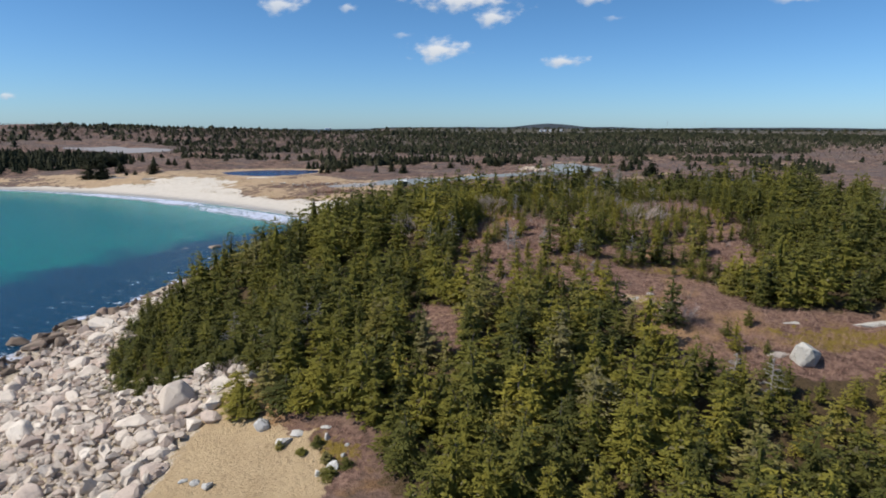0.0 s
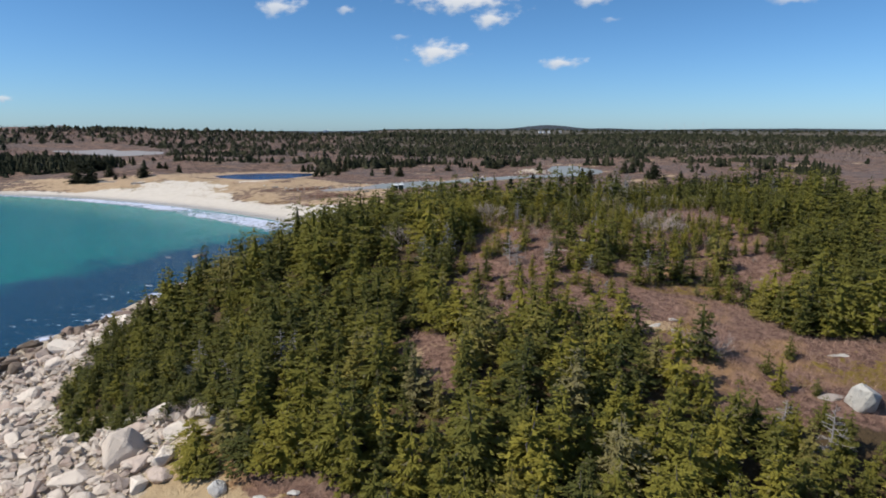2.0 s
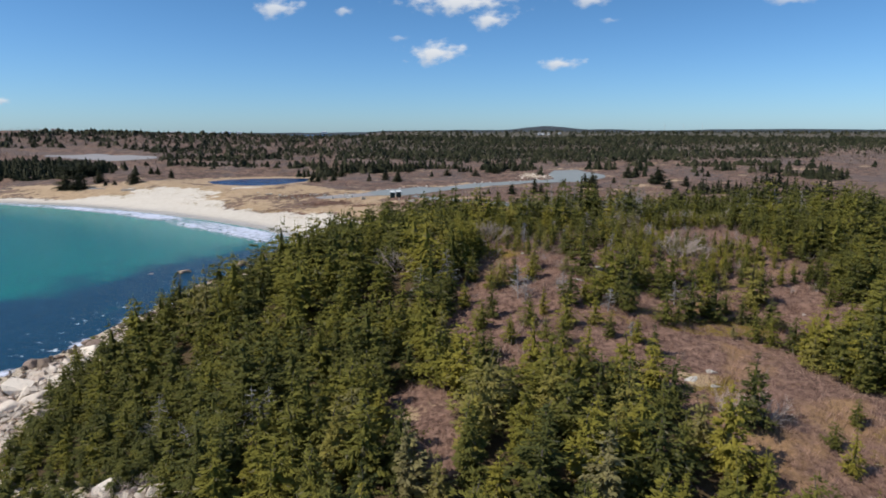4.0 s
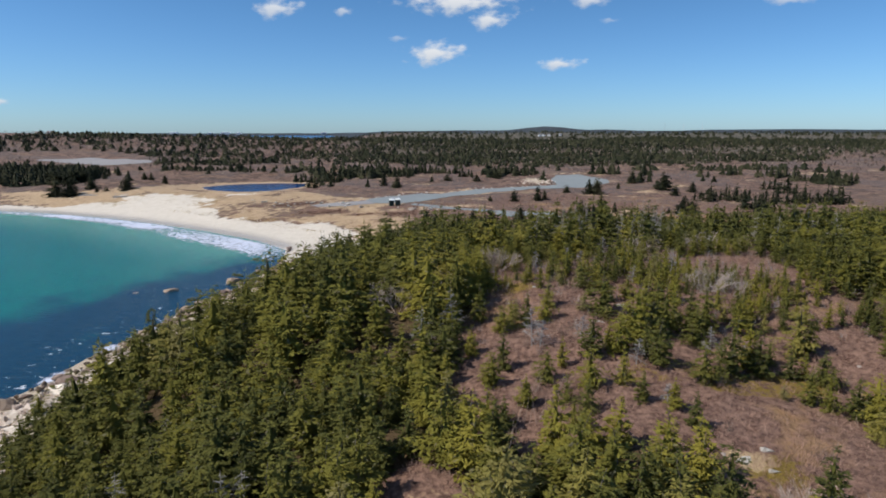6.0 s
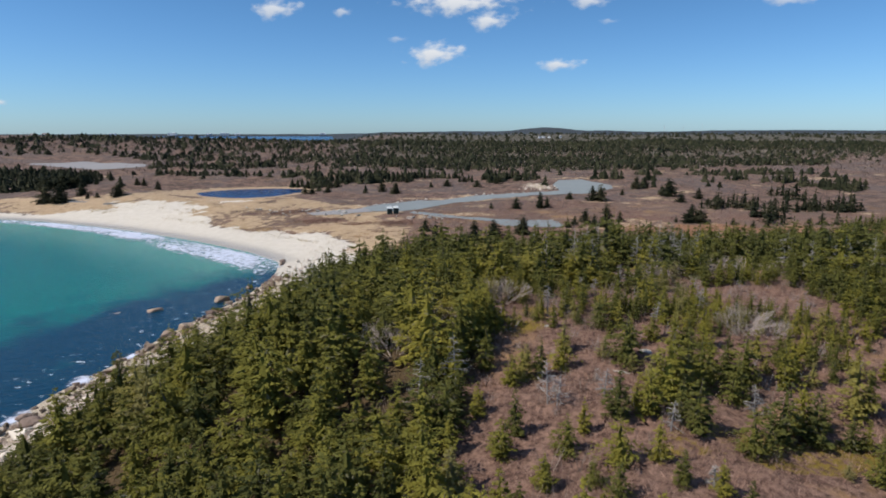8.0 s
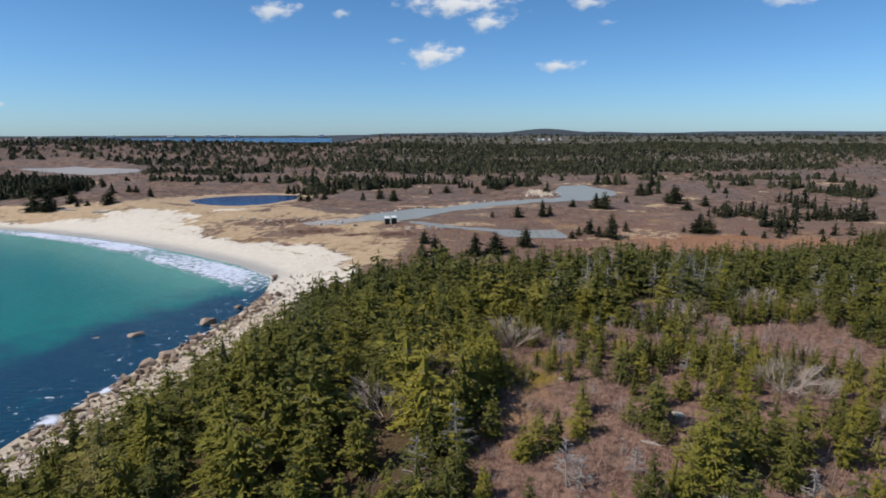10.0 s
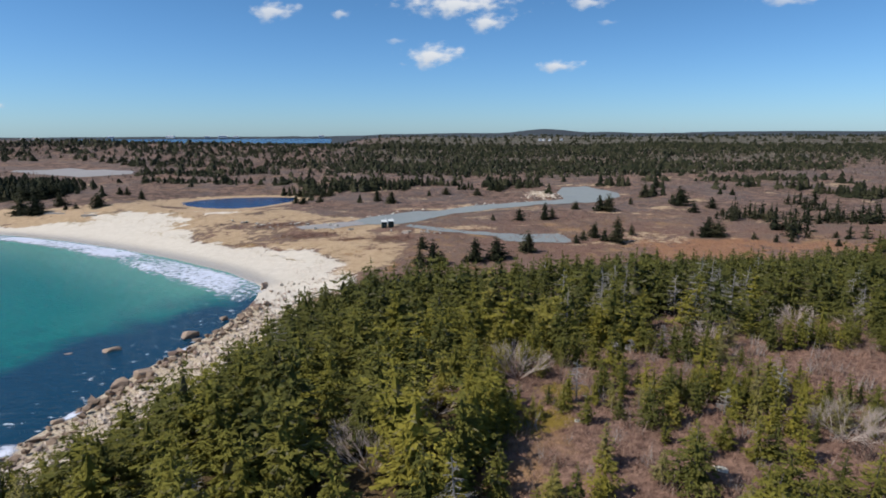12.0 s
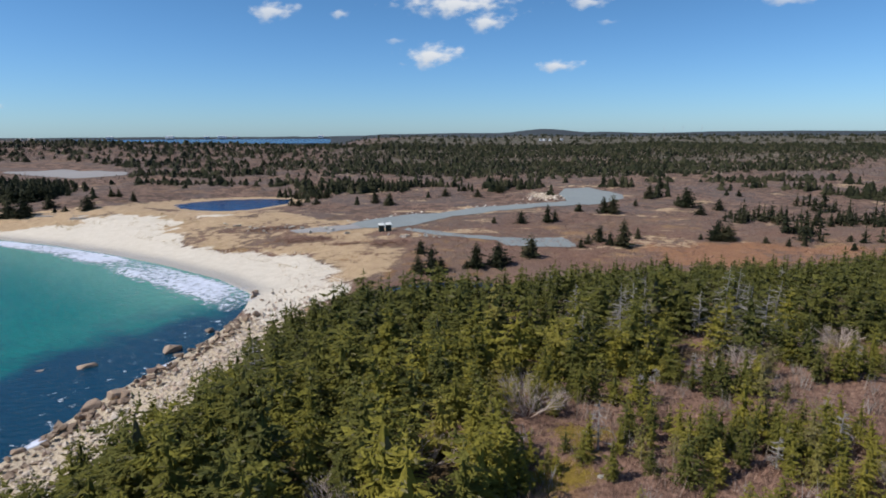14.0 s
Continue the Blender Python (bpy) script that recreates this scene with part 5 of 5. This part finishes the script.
x, y = spread_over(heath_rng, (-70, 190, 216, 400), 16000, lambda a, b: (np.abs(a) < b * 0.6) * (inside(a, b, GRASS) < -3) * (inside(a, b, SAND) < -3) * (inside(a, b, POND) < -5) * (inside(a, b, POOL) < -3) * off_road(a, b) * (0.12 + 0.6 * step(-0.15, 0.35, wave(a, b * 1.4, 13, 55) + 0.6 * wave(a, b, 5, 56))), 1.5)
s = heath_rng.triangular(0.7, 1.1, 2.3, len(x))
scatter("heath_shrubs", [twig_ball(760 + i, 6) for i in range(5)], np.stack([x, y, height(x, y) - 0.15 * s, s, np.full(len(x), 0.75)], 1), HEATH_TUFT, "mauve-brown leafless shrubs in the inland heath", "shrubs", False, np.random.default_rng(39))
x, y = spread_over(heath_rng, (-72, -6, 232, 274), 9000, lambda a, b: np.clip(bump(a, b, -46, 251, 8, 3) + bump(a, b, -16, 239, 6.5, 4.5) + bump(a, b, -30, 241, 5.5, 2.2) + bump(a, b, -62, 268, 7, 2.6), 0, 1) ** 1.5)
scatter("heath_shrubs", MOUND_KINDS, np.stack([x, y, height(x, y) - 0.05, heath_rng.uniform(0.8, 1.7, len(x)), np.full(len(x), 0.8)], 1), HEATH_TUFT, "reddish-brown heath shrubs among dry grass", "shrubs", False, np.random.default_rng(38))
x, y = spread_over(heath_rng, (-90, -8, 203, 300), 9000, lambda a, b: step(-2, 2, inside(a, b, GRASS)) * off_road(a, b) * (inside(a, b, SAND) < -1))
scatter("dry_grass", HEATH_KINDS, np.stack([x, y, height(x, y) - 0.03, heath_rng.uniform(0.3, 0.7, len(x)), np.full(len(x), 0.7)], 1), GRASS_TUFT, "dry straw-coloured grass behind the beach", "grass", False, np.random.default_rng(28))
x, y = spread_over(heath_rng, (-175, -28, 215, 312), 12000, lambda a, b: step(-5, -1, inside(a, b, SAND)) * (1 - step(4, 20, inside(a, b, SAND))) * (-inside(a, b, SEA) > 15) * step(-0.2, 0.3, wave(a, b * 1.5, 6, 6) + 0.7 * wave(a, b, 2.6, 16)))
scatter("dry_grass", HEATH_KINDS, np.stack([x, y, height(x, y) - 0.03, heath_rng.uniform(0.6, 1.3, len(x)), np.full(len(x), 0.7)], 1), GRASS_TUFT, "marram grass tufts on the dune edge", "grass", False, np.random.default_rng(37))
x, y = spread_over(heath_rng, (-26, 0, 28, 56), 700, lambda a, b: 0.8 * (inside(a, b, BARE_EARTH) > -2) * step(0.1, 0.5, wave(a, b, 3, 52)))
scatter("dry_grass", HEATH_KINDS, np.stack([x, y, height(x, y) - 0.03, heath_rng.uniform(0.15, 0.35, len(x)), np.full(len(x), 0.7)], 1), HEATH_TUFT, "sparse brown plants on sandy earth", "plants", False, np.random.default_rng(29))


# ---- stones ----
STONES = [stone(800 + i, f, n) for i, (f, n) in enumerate(((0.7, 14), (0.6, 16), (0.85, 13), (0.55, 15), (0.75, 18), (0.65, 12), (0.9, 16), (0.5, 14)))]
ROUGH = [stone(850 + i, 0.7, 12, 0) for i in range(8)]


def build_stone(i, x, y, wide, deep, tall, turn, material, label, name="boulder", group="shore boulders", sink=0.15, z=None):
    v, f = STONES[i % len(STONES)]
    ob = tagged(new(name, mesh_from(name, v, f, material)), label, "boulder", group)
    base = ground_height(x, y) if z is None else z
    ob.matrix_basis = pose(x, y, base - sink * tall, 0, 0, turn) @ Matrix.Diagonal((wide, deep / 0.84, tall / 0.85, 1))
    return ob


def shore_chance(x, y):
    d = -inside(x, y, SEA)
    reach = 15 + 2.5 * wave(x, y, 6, 10) + 22 * (1 - step(52, 66, y)) + 5 * step(96, 110, y)
    return step(-1.5, 0.5, d) * (1 - step(reach - 1, reach + 2, d)) * (1 - 0.85 * step(165, 190, y)) * (1 - step(196, 204, y)) * (inside(x, y, FOREST) < 1) * (inside(x, y, BARE_EARTH) < -0.5)


stone_rng = np.random.default_rng(31)
x, y = spread_over(stone_rng, (-64, -18, 30, 110), 2600, shore_chance, 1.6)
d = -inside(x, y, SEA)
big = np.clip(stone_rng.lognormal(0.58, 0.42, len(x)), 0.9, 3.8)
pick = np.argsort(-big * (1 + 0.6 * (y < 75)))[:285]
for n, i in enumerate(pick):
    wet = d[i] < 4.5
    build_stone(n, x[i], y[i], big[i] * 1.15, big[i] * stone_rng.uniform(0.7, 1.0), big[i] * stone_rng.uniform(0.6, 0.95), stone_rng.uniform(0, 360), WET_ROCK if wet else GRANITE,
                "dark brown wet boulder at the water's edge" if wet else "pale pinkish granite boulder on the shore")


def many_stones(box, count, low, high, apart, wet, label, material, seed):
    r = np.random.default_rng(seed)
    a, b = spread_over(r, box, count, shore_chance, apart)
    d = -inside(a, b, SEA)
    line = 3.8 - 0.8 * step(108, 122, b) - 1.6 * step(170, 190, b) + r.normal(0, 0.9, len(d))
    keep = d < line if wet else d >= line
    a, b = a[keep], b[keep]
    s = np.clip(r.lognormal(math.log((low + high) / 2), 0.4, len(a)), low * 0.6, high * 1.4)
    scatter("shore_stones", ROUGH, np.stack([a, b, height(a, b) + r.uniform(-0.08, 0.20, len(a)) * s, s, r.uniform(0.6, 1.15, len(a))], 1), material, label, "stones", False, r)


many_stones((-64, -18, 28, 112), 26000, 0.5, 1.1, 0.43, False, "pale pinkish granite stones heaped on the shore", GRANITE, 32)
many_stones((-66, -40, 28, 112), 3000, 0.5, 1.1, 0.6, True, "dark wet stones at the water's edge", WET_ROCK, 33)
many_stones((-60, -18, 112, 206), 9000, 0.4, 0.9, 0.46, False, "pale sunlit stones along the shore", GRANITE, 34)
many_stones((-60, -30, 112, 206), 4000, 0.6, 1.5, 0.6, True, "brown weed-stained stones along the water", BROWN_ROCK, 35)

# rocks that stand out
for i, (x, y, w, dp, tall, turn, z) in enumerate(((-60.5, 152, 4.6, 2.6, 1.9, 20, -0.5), (-67.5, 150.5, 3.4, 1.6, 1.0, 10, -0.4), (-49.3, 159.5, 4.0, 3.0, 2.6, 60, -0.4), (-52.2, 107.0, 3.6, 2.4, 2.3, 30, -0.2),
                                                   (-55.5, 107, 1.5, 1.1, 0.8, 80, -0.1), (-50.6, 136.6, 4.4, 3.0, 2.7, 70, -0.2), (-48.6, 139.6, 3.6, 2.6, 2.3, 30, 0), (-50.2, 133.4, 3.0, 2.0, 1.4, 110, -0.1), (-52.8, 124, 2.4, 1.7, 1.2, 10, -0.1), (-51.6, 127, 2.0, 1.5, 1.0, 60, -0.1), (-47.0, 150.5, 2.6, 2.0, 1.3, 20, 0), (-47.6, 145.5, 2.4, 1.7, 1.2, 80, 0), (-62, 81, 4.4, 2.6, 1.9, 15, -0.3),
                                                   (-57.5, 79, 4.8, 3.0, 2.5, 50, 0), (-55.5, 84, 4.4, 2.6, 2.0, 120, 0), (-58, 97, 3.0, 2.0, 1.2, 0, -0.2), (-46.5, 170, 2.6, 2.0, 1.4, 40, 0))):
    build_stone(i, x, y, w, dp, tall, turn, WET_ROCK if i in (1, 3, 4, 12, 13, 14, 15) else BROWN_ROCK, "brown sea-washed rock standing in shallow water", "sea_rock", "sea rocks", 0.05, z)
for i, (x, y, w, dp, tall, turn) in enumerate(((-27.5, 48.4, 3.4, 2.6, 2.8, 20), (-24.4, 50.4, 4.2, 2.6, 3.4, 60), (-22.4, 48.6, 2.6, 1.9, 1.7, 10), (-20.6, 49.0, 2.6, 1.6, 1.2, 80), (-24.2, 46.0, 2.0, 1.3, 1.0, 30), (-20.0, 46.6, 2.6, 1.7, 1.2, 130), (-22.6, 51.8, 1.8, 1.3, 1.1, 15),
                                                (-37.5, 49.0, 2.2, 1.7, 1.7, 40), (-32.8, 49.6, 1.9, 1.6, 1.6, 70), (-41, 58, 3.0, 2.0, 1.4, 15), (-44, 62, 3.0, 2.2, 1.4, 75), (-39.5, 52.5, 2.6, 1.5, 1.2, 140),
                                                (-24.5, 50.0, 2.6, 1.8, 1.2, 25), (-27.5, 46.5, 2.4, 1.5, 1.1, 100), (-47, 70, 2.8, 1.7, 1.1, 60), (-48, 92, 3.2, 1.8, 1.0, 85))):
    build_stone(i + 3, x, y, w * 1.2, dp * 1.2, tall * 1.2, turn, GRANITE, "large angular pale granite boulder on the shore")
for i, (x, y, w, dp, tall, turn) in enumerate(((-14.8, 43.9, 1.7, 1.4, 2.1, 20), (-12.4, 41.7, 1.6, 1.2, 0.9, 60), (-9.3, 42.6, 1.1, 0.8, 0.6, 10), (-9.0, 41.4, 0.6, 0.6, 0.8, 0), (-7.9, 38.3, 1.5, 1.1, 1.1, 40),
                                                (-8.9, 37.6, 0.6, 0.6, 0.8, 80), (-7.3, 40.4, 0.5, 0.4, 0.6, 30), (-7.4, 39.3, 0.6, 0.5, 0.5, 30), (-17.9, 38.0, 1.0, 0.8, 0.7, 15), (-16.7, 37.4, 0.9, 0.8, 0.7, 75),
                                                (-19.0, 38.6, 0.9, 0.7, 0.6, 45), (-11.5, 42.5, 1.6, 1.2, 0.45, 20))):
    build_stone(i + 1, x, y, w, dp, tall, turn, WHITE_ROCK, "pale grey boulder beside bare sandy earth", group="clearing boulders")
for i, (x, y, w, dp, tall, turn) in enumerate(((31.5, 48.6, 3.2, 2.4, 3.5, 10), (29.4, 49.4, 2.4, 1.2, 1.2, 0), (20.2, 60.6, 2.4, 1.5, 0.5, 20), (19.0, 61.4, 1.2, 0.8, 0.4, 70), (21.4, 59.4, 1.3, 0.6, 0.35, 10), (22.4, 59.0, 1.1, 0.7, 0.35, 40), (5.6, 92.2, 2.0, 1.2, 0.6, 30), (34.4, 55.8, 4.6, 1.4, 0.6, 5), (41.5, 55.0, 5.0, 1.6, 0.7, 170), (43, 50.5, 4.0, 3.0, 1.0, 30), (40, 47.5, 3.0, 1.0, 0.7, 0),
                                                (37.0, 74.0, 1.7, 1.2, 0.8, 20), (22, 61.5, 1.3, 0.8, 0.5, 10), (23.5, 62.2, 1.6, 0.9, 0.6, 60), (18.6, 84.7, 2.6, 0.9, 0.5, 160), (13.6, 82.0, 1.0, 0.5, 0.3, 0), (10.6, 90.6, 0.8, 0.5, 0.35, 0),
                                                (9.4, 97.0, 1.2, 0.6, 0.35, 0), (15.4, 81.2, 2.6, 0.6, 0.35, 150))):
    build_stone(i + 6, x, y, w, dp, tall if tall > 0.9 else tall * 2.2, turn, PALE_ROCK, "weathered pale granite outcrop in the heath", "outcrop", "heath outcrops", 0.2 if tall > 0.9 else 0.5)
edge_rng = random.Random(41)
for n in range(54):
    k = edge_rng.uniform(0, 1) ** 1.1 * (len(ROAD_L) - 34)
    p = ROAD_L[int(k)] + np.array([-1.2, 1.0]) * abs(edge_rng.gauss(1.2, 1.1))
    s = edge_rng.choice((0.5, 0.7, 0.8, 1.1, 1.6))
    build_stone(n, float(p[0]), float(p[1]), s, s * 0.8, s * 0.7, edge_rng.uniform(0, 360), PALE_ROCK if n % 3 else GRANITE, "pale boulder lining the gravel road", group="roadside boulders")
r = np.random.default_rng(42)
x, y = spread_over(r, (-80, -22, 176, 262), 9000, lambda a, b: step(-3, 0, inside(a, b, SAND)) * (1 - step(6, 20, inside(a, b, SAND))) * (-inside(a, b, SEA) > 9) * (0.25 + 0.7 * (1 - step(205, 225, b))))
scatter("stones", ROUGH, np.stack([x, y, height(x, y), r.uniform(0.15, 0.55, len(x)), r.uniform(0.5, 0.9, len(x))], 1), GRANITE, "small pale stones strewn over the upper beach", "stones", False, r)
x, y = spread_over(r, (-64, -14, -20, 28), 5000, lambda a, b: (-inside(a, b, SEA) > 1) * (-inside(a, b, SEA) < 36 + 0.1 * b) * (inside(a, b, BARE_EARTH) < -0.5) * 0.9, 0.7)
scatter("shore_stones", ROUGH, np.stack([x, y, height(x, y) + 0.05, np.clip(r.lognormal(-0.1, 0.4, len(x)), 0.5, 2.2), r.uniform(0.6, 1.0, len(x))], 1), GRANITE, "pale granite stones along the southern shore", "stones", False, r)
x, y = spread_over(r, (0, 46, -12, 22), 1500, lambda a, b: step(-1, 2, inside(a, b, FOREST)) * 0.8, 3.0)
scatter("spruce_wood", FAR_CROWNS, np.stack([x, y, height(x, y) - 0.05, r.uniform(3.6, 6, len(x)), np.full(len(x), 0.95)], 1), WOODS, "spruce wood behind the clearing", "trees", True, r)
k = r.uniform(0, 1, 60)
x = np.where(np.arange(60) < 42, -82 + 46 * k + r.normal(0, 2, 60), -34 + 34 * k)
y = np.where(np.arange(60) < 42, 274 - 15 * k + r.normal(0, 3, 60), 256 - 10 * k + r.normal(0, 1.2, 60))
scatter("stones", ROUGH, np.stack([x, y, height(x, y) + 0.1, r.choice((0.6, 0.8, 1.0, 1.4, 2.0), 60), r.uniform(0.6, 0.9, 60)], 1), PALE_ROCK, "pale grey stones in dry grass behind the beach", "stones", False, r)
x, y = spread_over(r, (38, 61, 338, 380), 420, lambda a, b: (b < 340 + (a - 38) * 1.7) * 0.45, 0.9)
scatter("stones", ROUGH, np.stack([x, y, height(x, y) + 0.1, r.choice((0.5, 0.7, 1.0, 1.4, 2.2), len(x)), r.uniform(0.6, 0.9, len(x))], 1), GRANITE, "pale stones heaped beside the parking place", "stones", False, r)


# ---- built things ----
def build_outhouse(x, y, turn):
    base = new("outhouse")
    tagged(base, "small dark green outhouse with a white roof", "outhouse", "outhouses")
    bm = bmesh.new()
    block(bm, -0.88, 0.88, -0.88, 0.88, -0.1, 2.15)
    bmesh.ops.bevel(bm, geom=bm.edges[:], offset=0.03, segments=1, affect="EDGES")
    part("wall", bm, GREEN_WALL, base)
    bm = bmesh.new()
    vs = block(bm, -1.0, 1.0, -1.08, 1.0, 2.1, 2.28)
    for v in vs:
        v.co.z += 0.45 if v.co.y > 0 else 0
    bmesh.ops.bevel(bm, geom=bm.edges[:], offset=0.02, segments=1, affect="EDGES")
    part("roof", bm, WHITE_ROOF, base, "white sloping roof")
    bm = bmesh.new()
    block(bm, -0.42, 0.42, -0.92, -0.882, 0.05, 2.05)
    door = part("door", bm, GREEN_WALL, base)
    bm = bmesh.new()
    block(bm, 0.28, 0.34, -0.98, -0.92, 0.95, 1.1)
    part("handle", bm, STEEL, door, "steel handle")
    bm = bmesh.new()
    bmesh.ops.create_cone(bm, segments=10, radius1=0.07, radius2=0.07, depth=1.1, cap_ends=True, matrix=Matrix.Translation((0.6, 0.8, 2.9)))
    part("vent_pipe", bm, STEEL, base, "grey vent pipe")
    base.matrix_basis = pose(x, y, ground_height(x, y), 0, 0, turn)


build_outhouse(-20.4, 257.6, 14)
build_outhouse(-18.0, 258.2, 14)


def build_boardwalk(a, b, wide=1.6):
    """A low plank walk from a to b in the plan."""
    base = new("boardwalk")
    tagged(base, "weathered grey plank boardwalk behind the beach", "boardwalk")
    length = math.hypot(b[0] - a[0], b[1] - a[1])
    for side in (-0.6, 0.6):
        bm = bmesh.new()
        block(bm, 0, length, side * wide - 0.05, side * wide + 0.05, -0.5, 0.3)
        part("beam", bm, WEATHERED, base)
    bm = bmesh.new()
    block(bm, 0, 0.17, -wide / 2 - 0.25, wide / 2 + 0.25, 0.302, 0.345)
    plank = part("plank", bm, WEATHERED, base)
    for i in range(1, int(length / 0.2)):
        p = new("plank", plank.data)
        p.parent = base
        p.location = (i * 0.2, 0, 0)
    for k in range(int(length / 3)):
        bm = bmesh.new()
        block(bm, k * 3 + 0.2, k * 3 + 0.3, wide / 2 + 0.27, wide / 2 + 0.37, -0.5, 1.3)
        part("post", bm, WEATHERED, base)
    bm = bmesh.new()
    block(bm, 0, length, wide / 2 + 0.38, wide / 2 + 0.42, 1.1, 1.22)
    part("rail", bm, WEATHERED, base)
    base.matrix_basis = pose(a[0], a[1], min(ground_height(*a), ground_height(*b)) + 0.15, 0, 0, math.degrees(math.atan2(b[1] - a[1], b[0] - a[0])))


build_boardwalk((-156, 304), (-149, 303.5))
build_boardwalk((-177, 312), (-167, 310))


def build_house(x, y, long, wide, tall, turn):
    base = new("house")
    tagged(base, "small white house among far woods", "house", "far houses")
    bm = bmesh.new()
    block(bm, -long / 2, long / 2, -wide / 2, wide / 2, -1, tall)
    part("wall", bm, WHITE_WALL, base)
    bm = bmesh.new()
    v = [bm.verts.new(p) for p in ((-long / 2 - 0.4, -wide / 2 - 0.4, tall), (long / 2 + 0.4, -wide / 2 - 0.4, tall), (long / 2 + 0.4, wide / 2 + 0.4, tall), (-long / 2 - 0.4, wide / 2 + 0.4, tall),
                                   (-long / 2 - 0.4, 0, tall + wide * 0.4), (long / 2 + 0.4, 0, tall + wide * 0.4))]
    for f in ((0, 1, 5, 4), (2, 3, 4, 5), (1, 2, 5), (3, 0, 4), (3, 2, 1, 0)):
        bm.faces.new([v[i] for i in f])
    part("roof", bm, PALE_GRAVEL, base, "grey gabled roof")
    for k in (-0.28, 0.0, 0.28):
        bm = bmesh.new()
        block(bm, k * long - 0.6, k * long + 0.6, -wide / 2 - 0.05, -wide / 2 + 0.02, tall * 0.4, tall * 0.75)
        part("window", bm, GREEN_WALL, base, "dark window")
    base.matrix_basis = pose(x, y, ground_height(x, y) + 1.5, 0, 0, turn)


for x, y, l, w, t, turn in ((157, 1000, 4.5, 3.4, 1.6, 10), (164, 1006, 4, 3, 1.6, 40), (171, 996, 3.6, 3, 1.5, -20), (190, 1000, 4, 3, 1.6, 0), (-505, 800, 7, 5, 4, 20), (-525, 806, 6, 5, 4, 0)):
    build_house(x, y, l, w, t, turn)


def build_hall(x, y, long, deep, tall, turn):
    """A large pale building on the far shore of the inlet."""
    base = new("hall")
    tagged(base, "long pale industrial building beyond the blue inlet", "building", "inlet buildings")
    bm = bmesh.new()
    block(bm, -long / 2, long / 2, -deep / 2, deep / 2, -3, tall)
    part("wall", bm, WHITE_WALL, base)
    bm = bmesh.new()
    for v in block(bm, -long / 2 - 1, long / 2 + 1, -deep / 2 - 1, deep / 2 + 1, tall, tall + 1.5):
        v.co.z += 2.5 if v.co.y > 0 else 0
    part("roof", bm, WHITE_ROOF, base, "white sloping roof")
    for k in (-0.3, 0.0, 0.3):
        bm = bmesh.new()
        block(bm, k * long - 2.5, k * long + 2.5, -deep / 2 - 0.4, -deep / 2 + 0.1, 0.2, tall * 0.6)
        part("door", bm, GREEN_WALL, base, "dark loading door")
    base.matrix_basis = pose(x, y, ground_height(x, y), 0, 0, turn)


for x, y, l, w, t, turn in ((-2400, 4420, 46, 18, 8, 4), (-1965, 4420, 58, 20, 10, -6), (-1700, 4425, 36, 16, 7, 8), (-1585, 4420, 62, 20, 9, 3), (-1490, 4422, 34, 16, 7, -4), (-870, 4420, 40, 18, 9, 5)):
    build_hall(x, y, l, w, t, turn)


def build_mast(x, y, tall):
    base = new("radio_mast")
    tagged(base, "thin pale mast on the horizon", "mast", "masts")
    for sx, sy in ((-1, -1), (1, -1), (0, 1)):
        part_v, part_f = tube(((sx * 1.4, sy * 1.4, -3), (sx * 0.6, sy * 0.6, tall)), (0.35, 0.25), 4)
        ob = new("leg", mesh_from("leg", part_v, part_f, STEEL))
        ob.parent = base
    for k in range(6):
        z = tall * (k + 1) / 7
        r = 1.4 - 0.8 * (k + 1) / 7
        bm = bmesh.new()
        block(bm, -r, r, -r, -r + 0.3, z, z + 0.3)
        part("brace", bm, STEEL, base)
    base.matrix_basis = pose(x, y, ground_height(x, y), 0, 0, 0)


for x, y, tall in ((1295, 3550, 42), (1405, 3550, 38), (1515, 3550, 40)):
    build_mast(x, y, tall)


# the far inlet with pale buildings on its shore
def build_inlet():
    v = [(a, b, 9.0) for a, b in INLET]
    zero = np.zeros(4)
    tagged(new("inlet_water", mesh_from("inlet_water", v, [(0, 1, 2), (0, 2, 3)], INLET_WATER, True, sandy=zero, shallow=zero, broken=zero)), "blue sea inlet on the horizon", "water", kind="structure")


build_inlet()
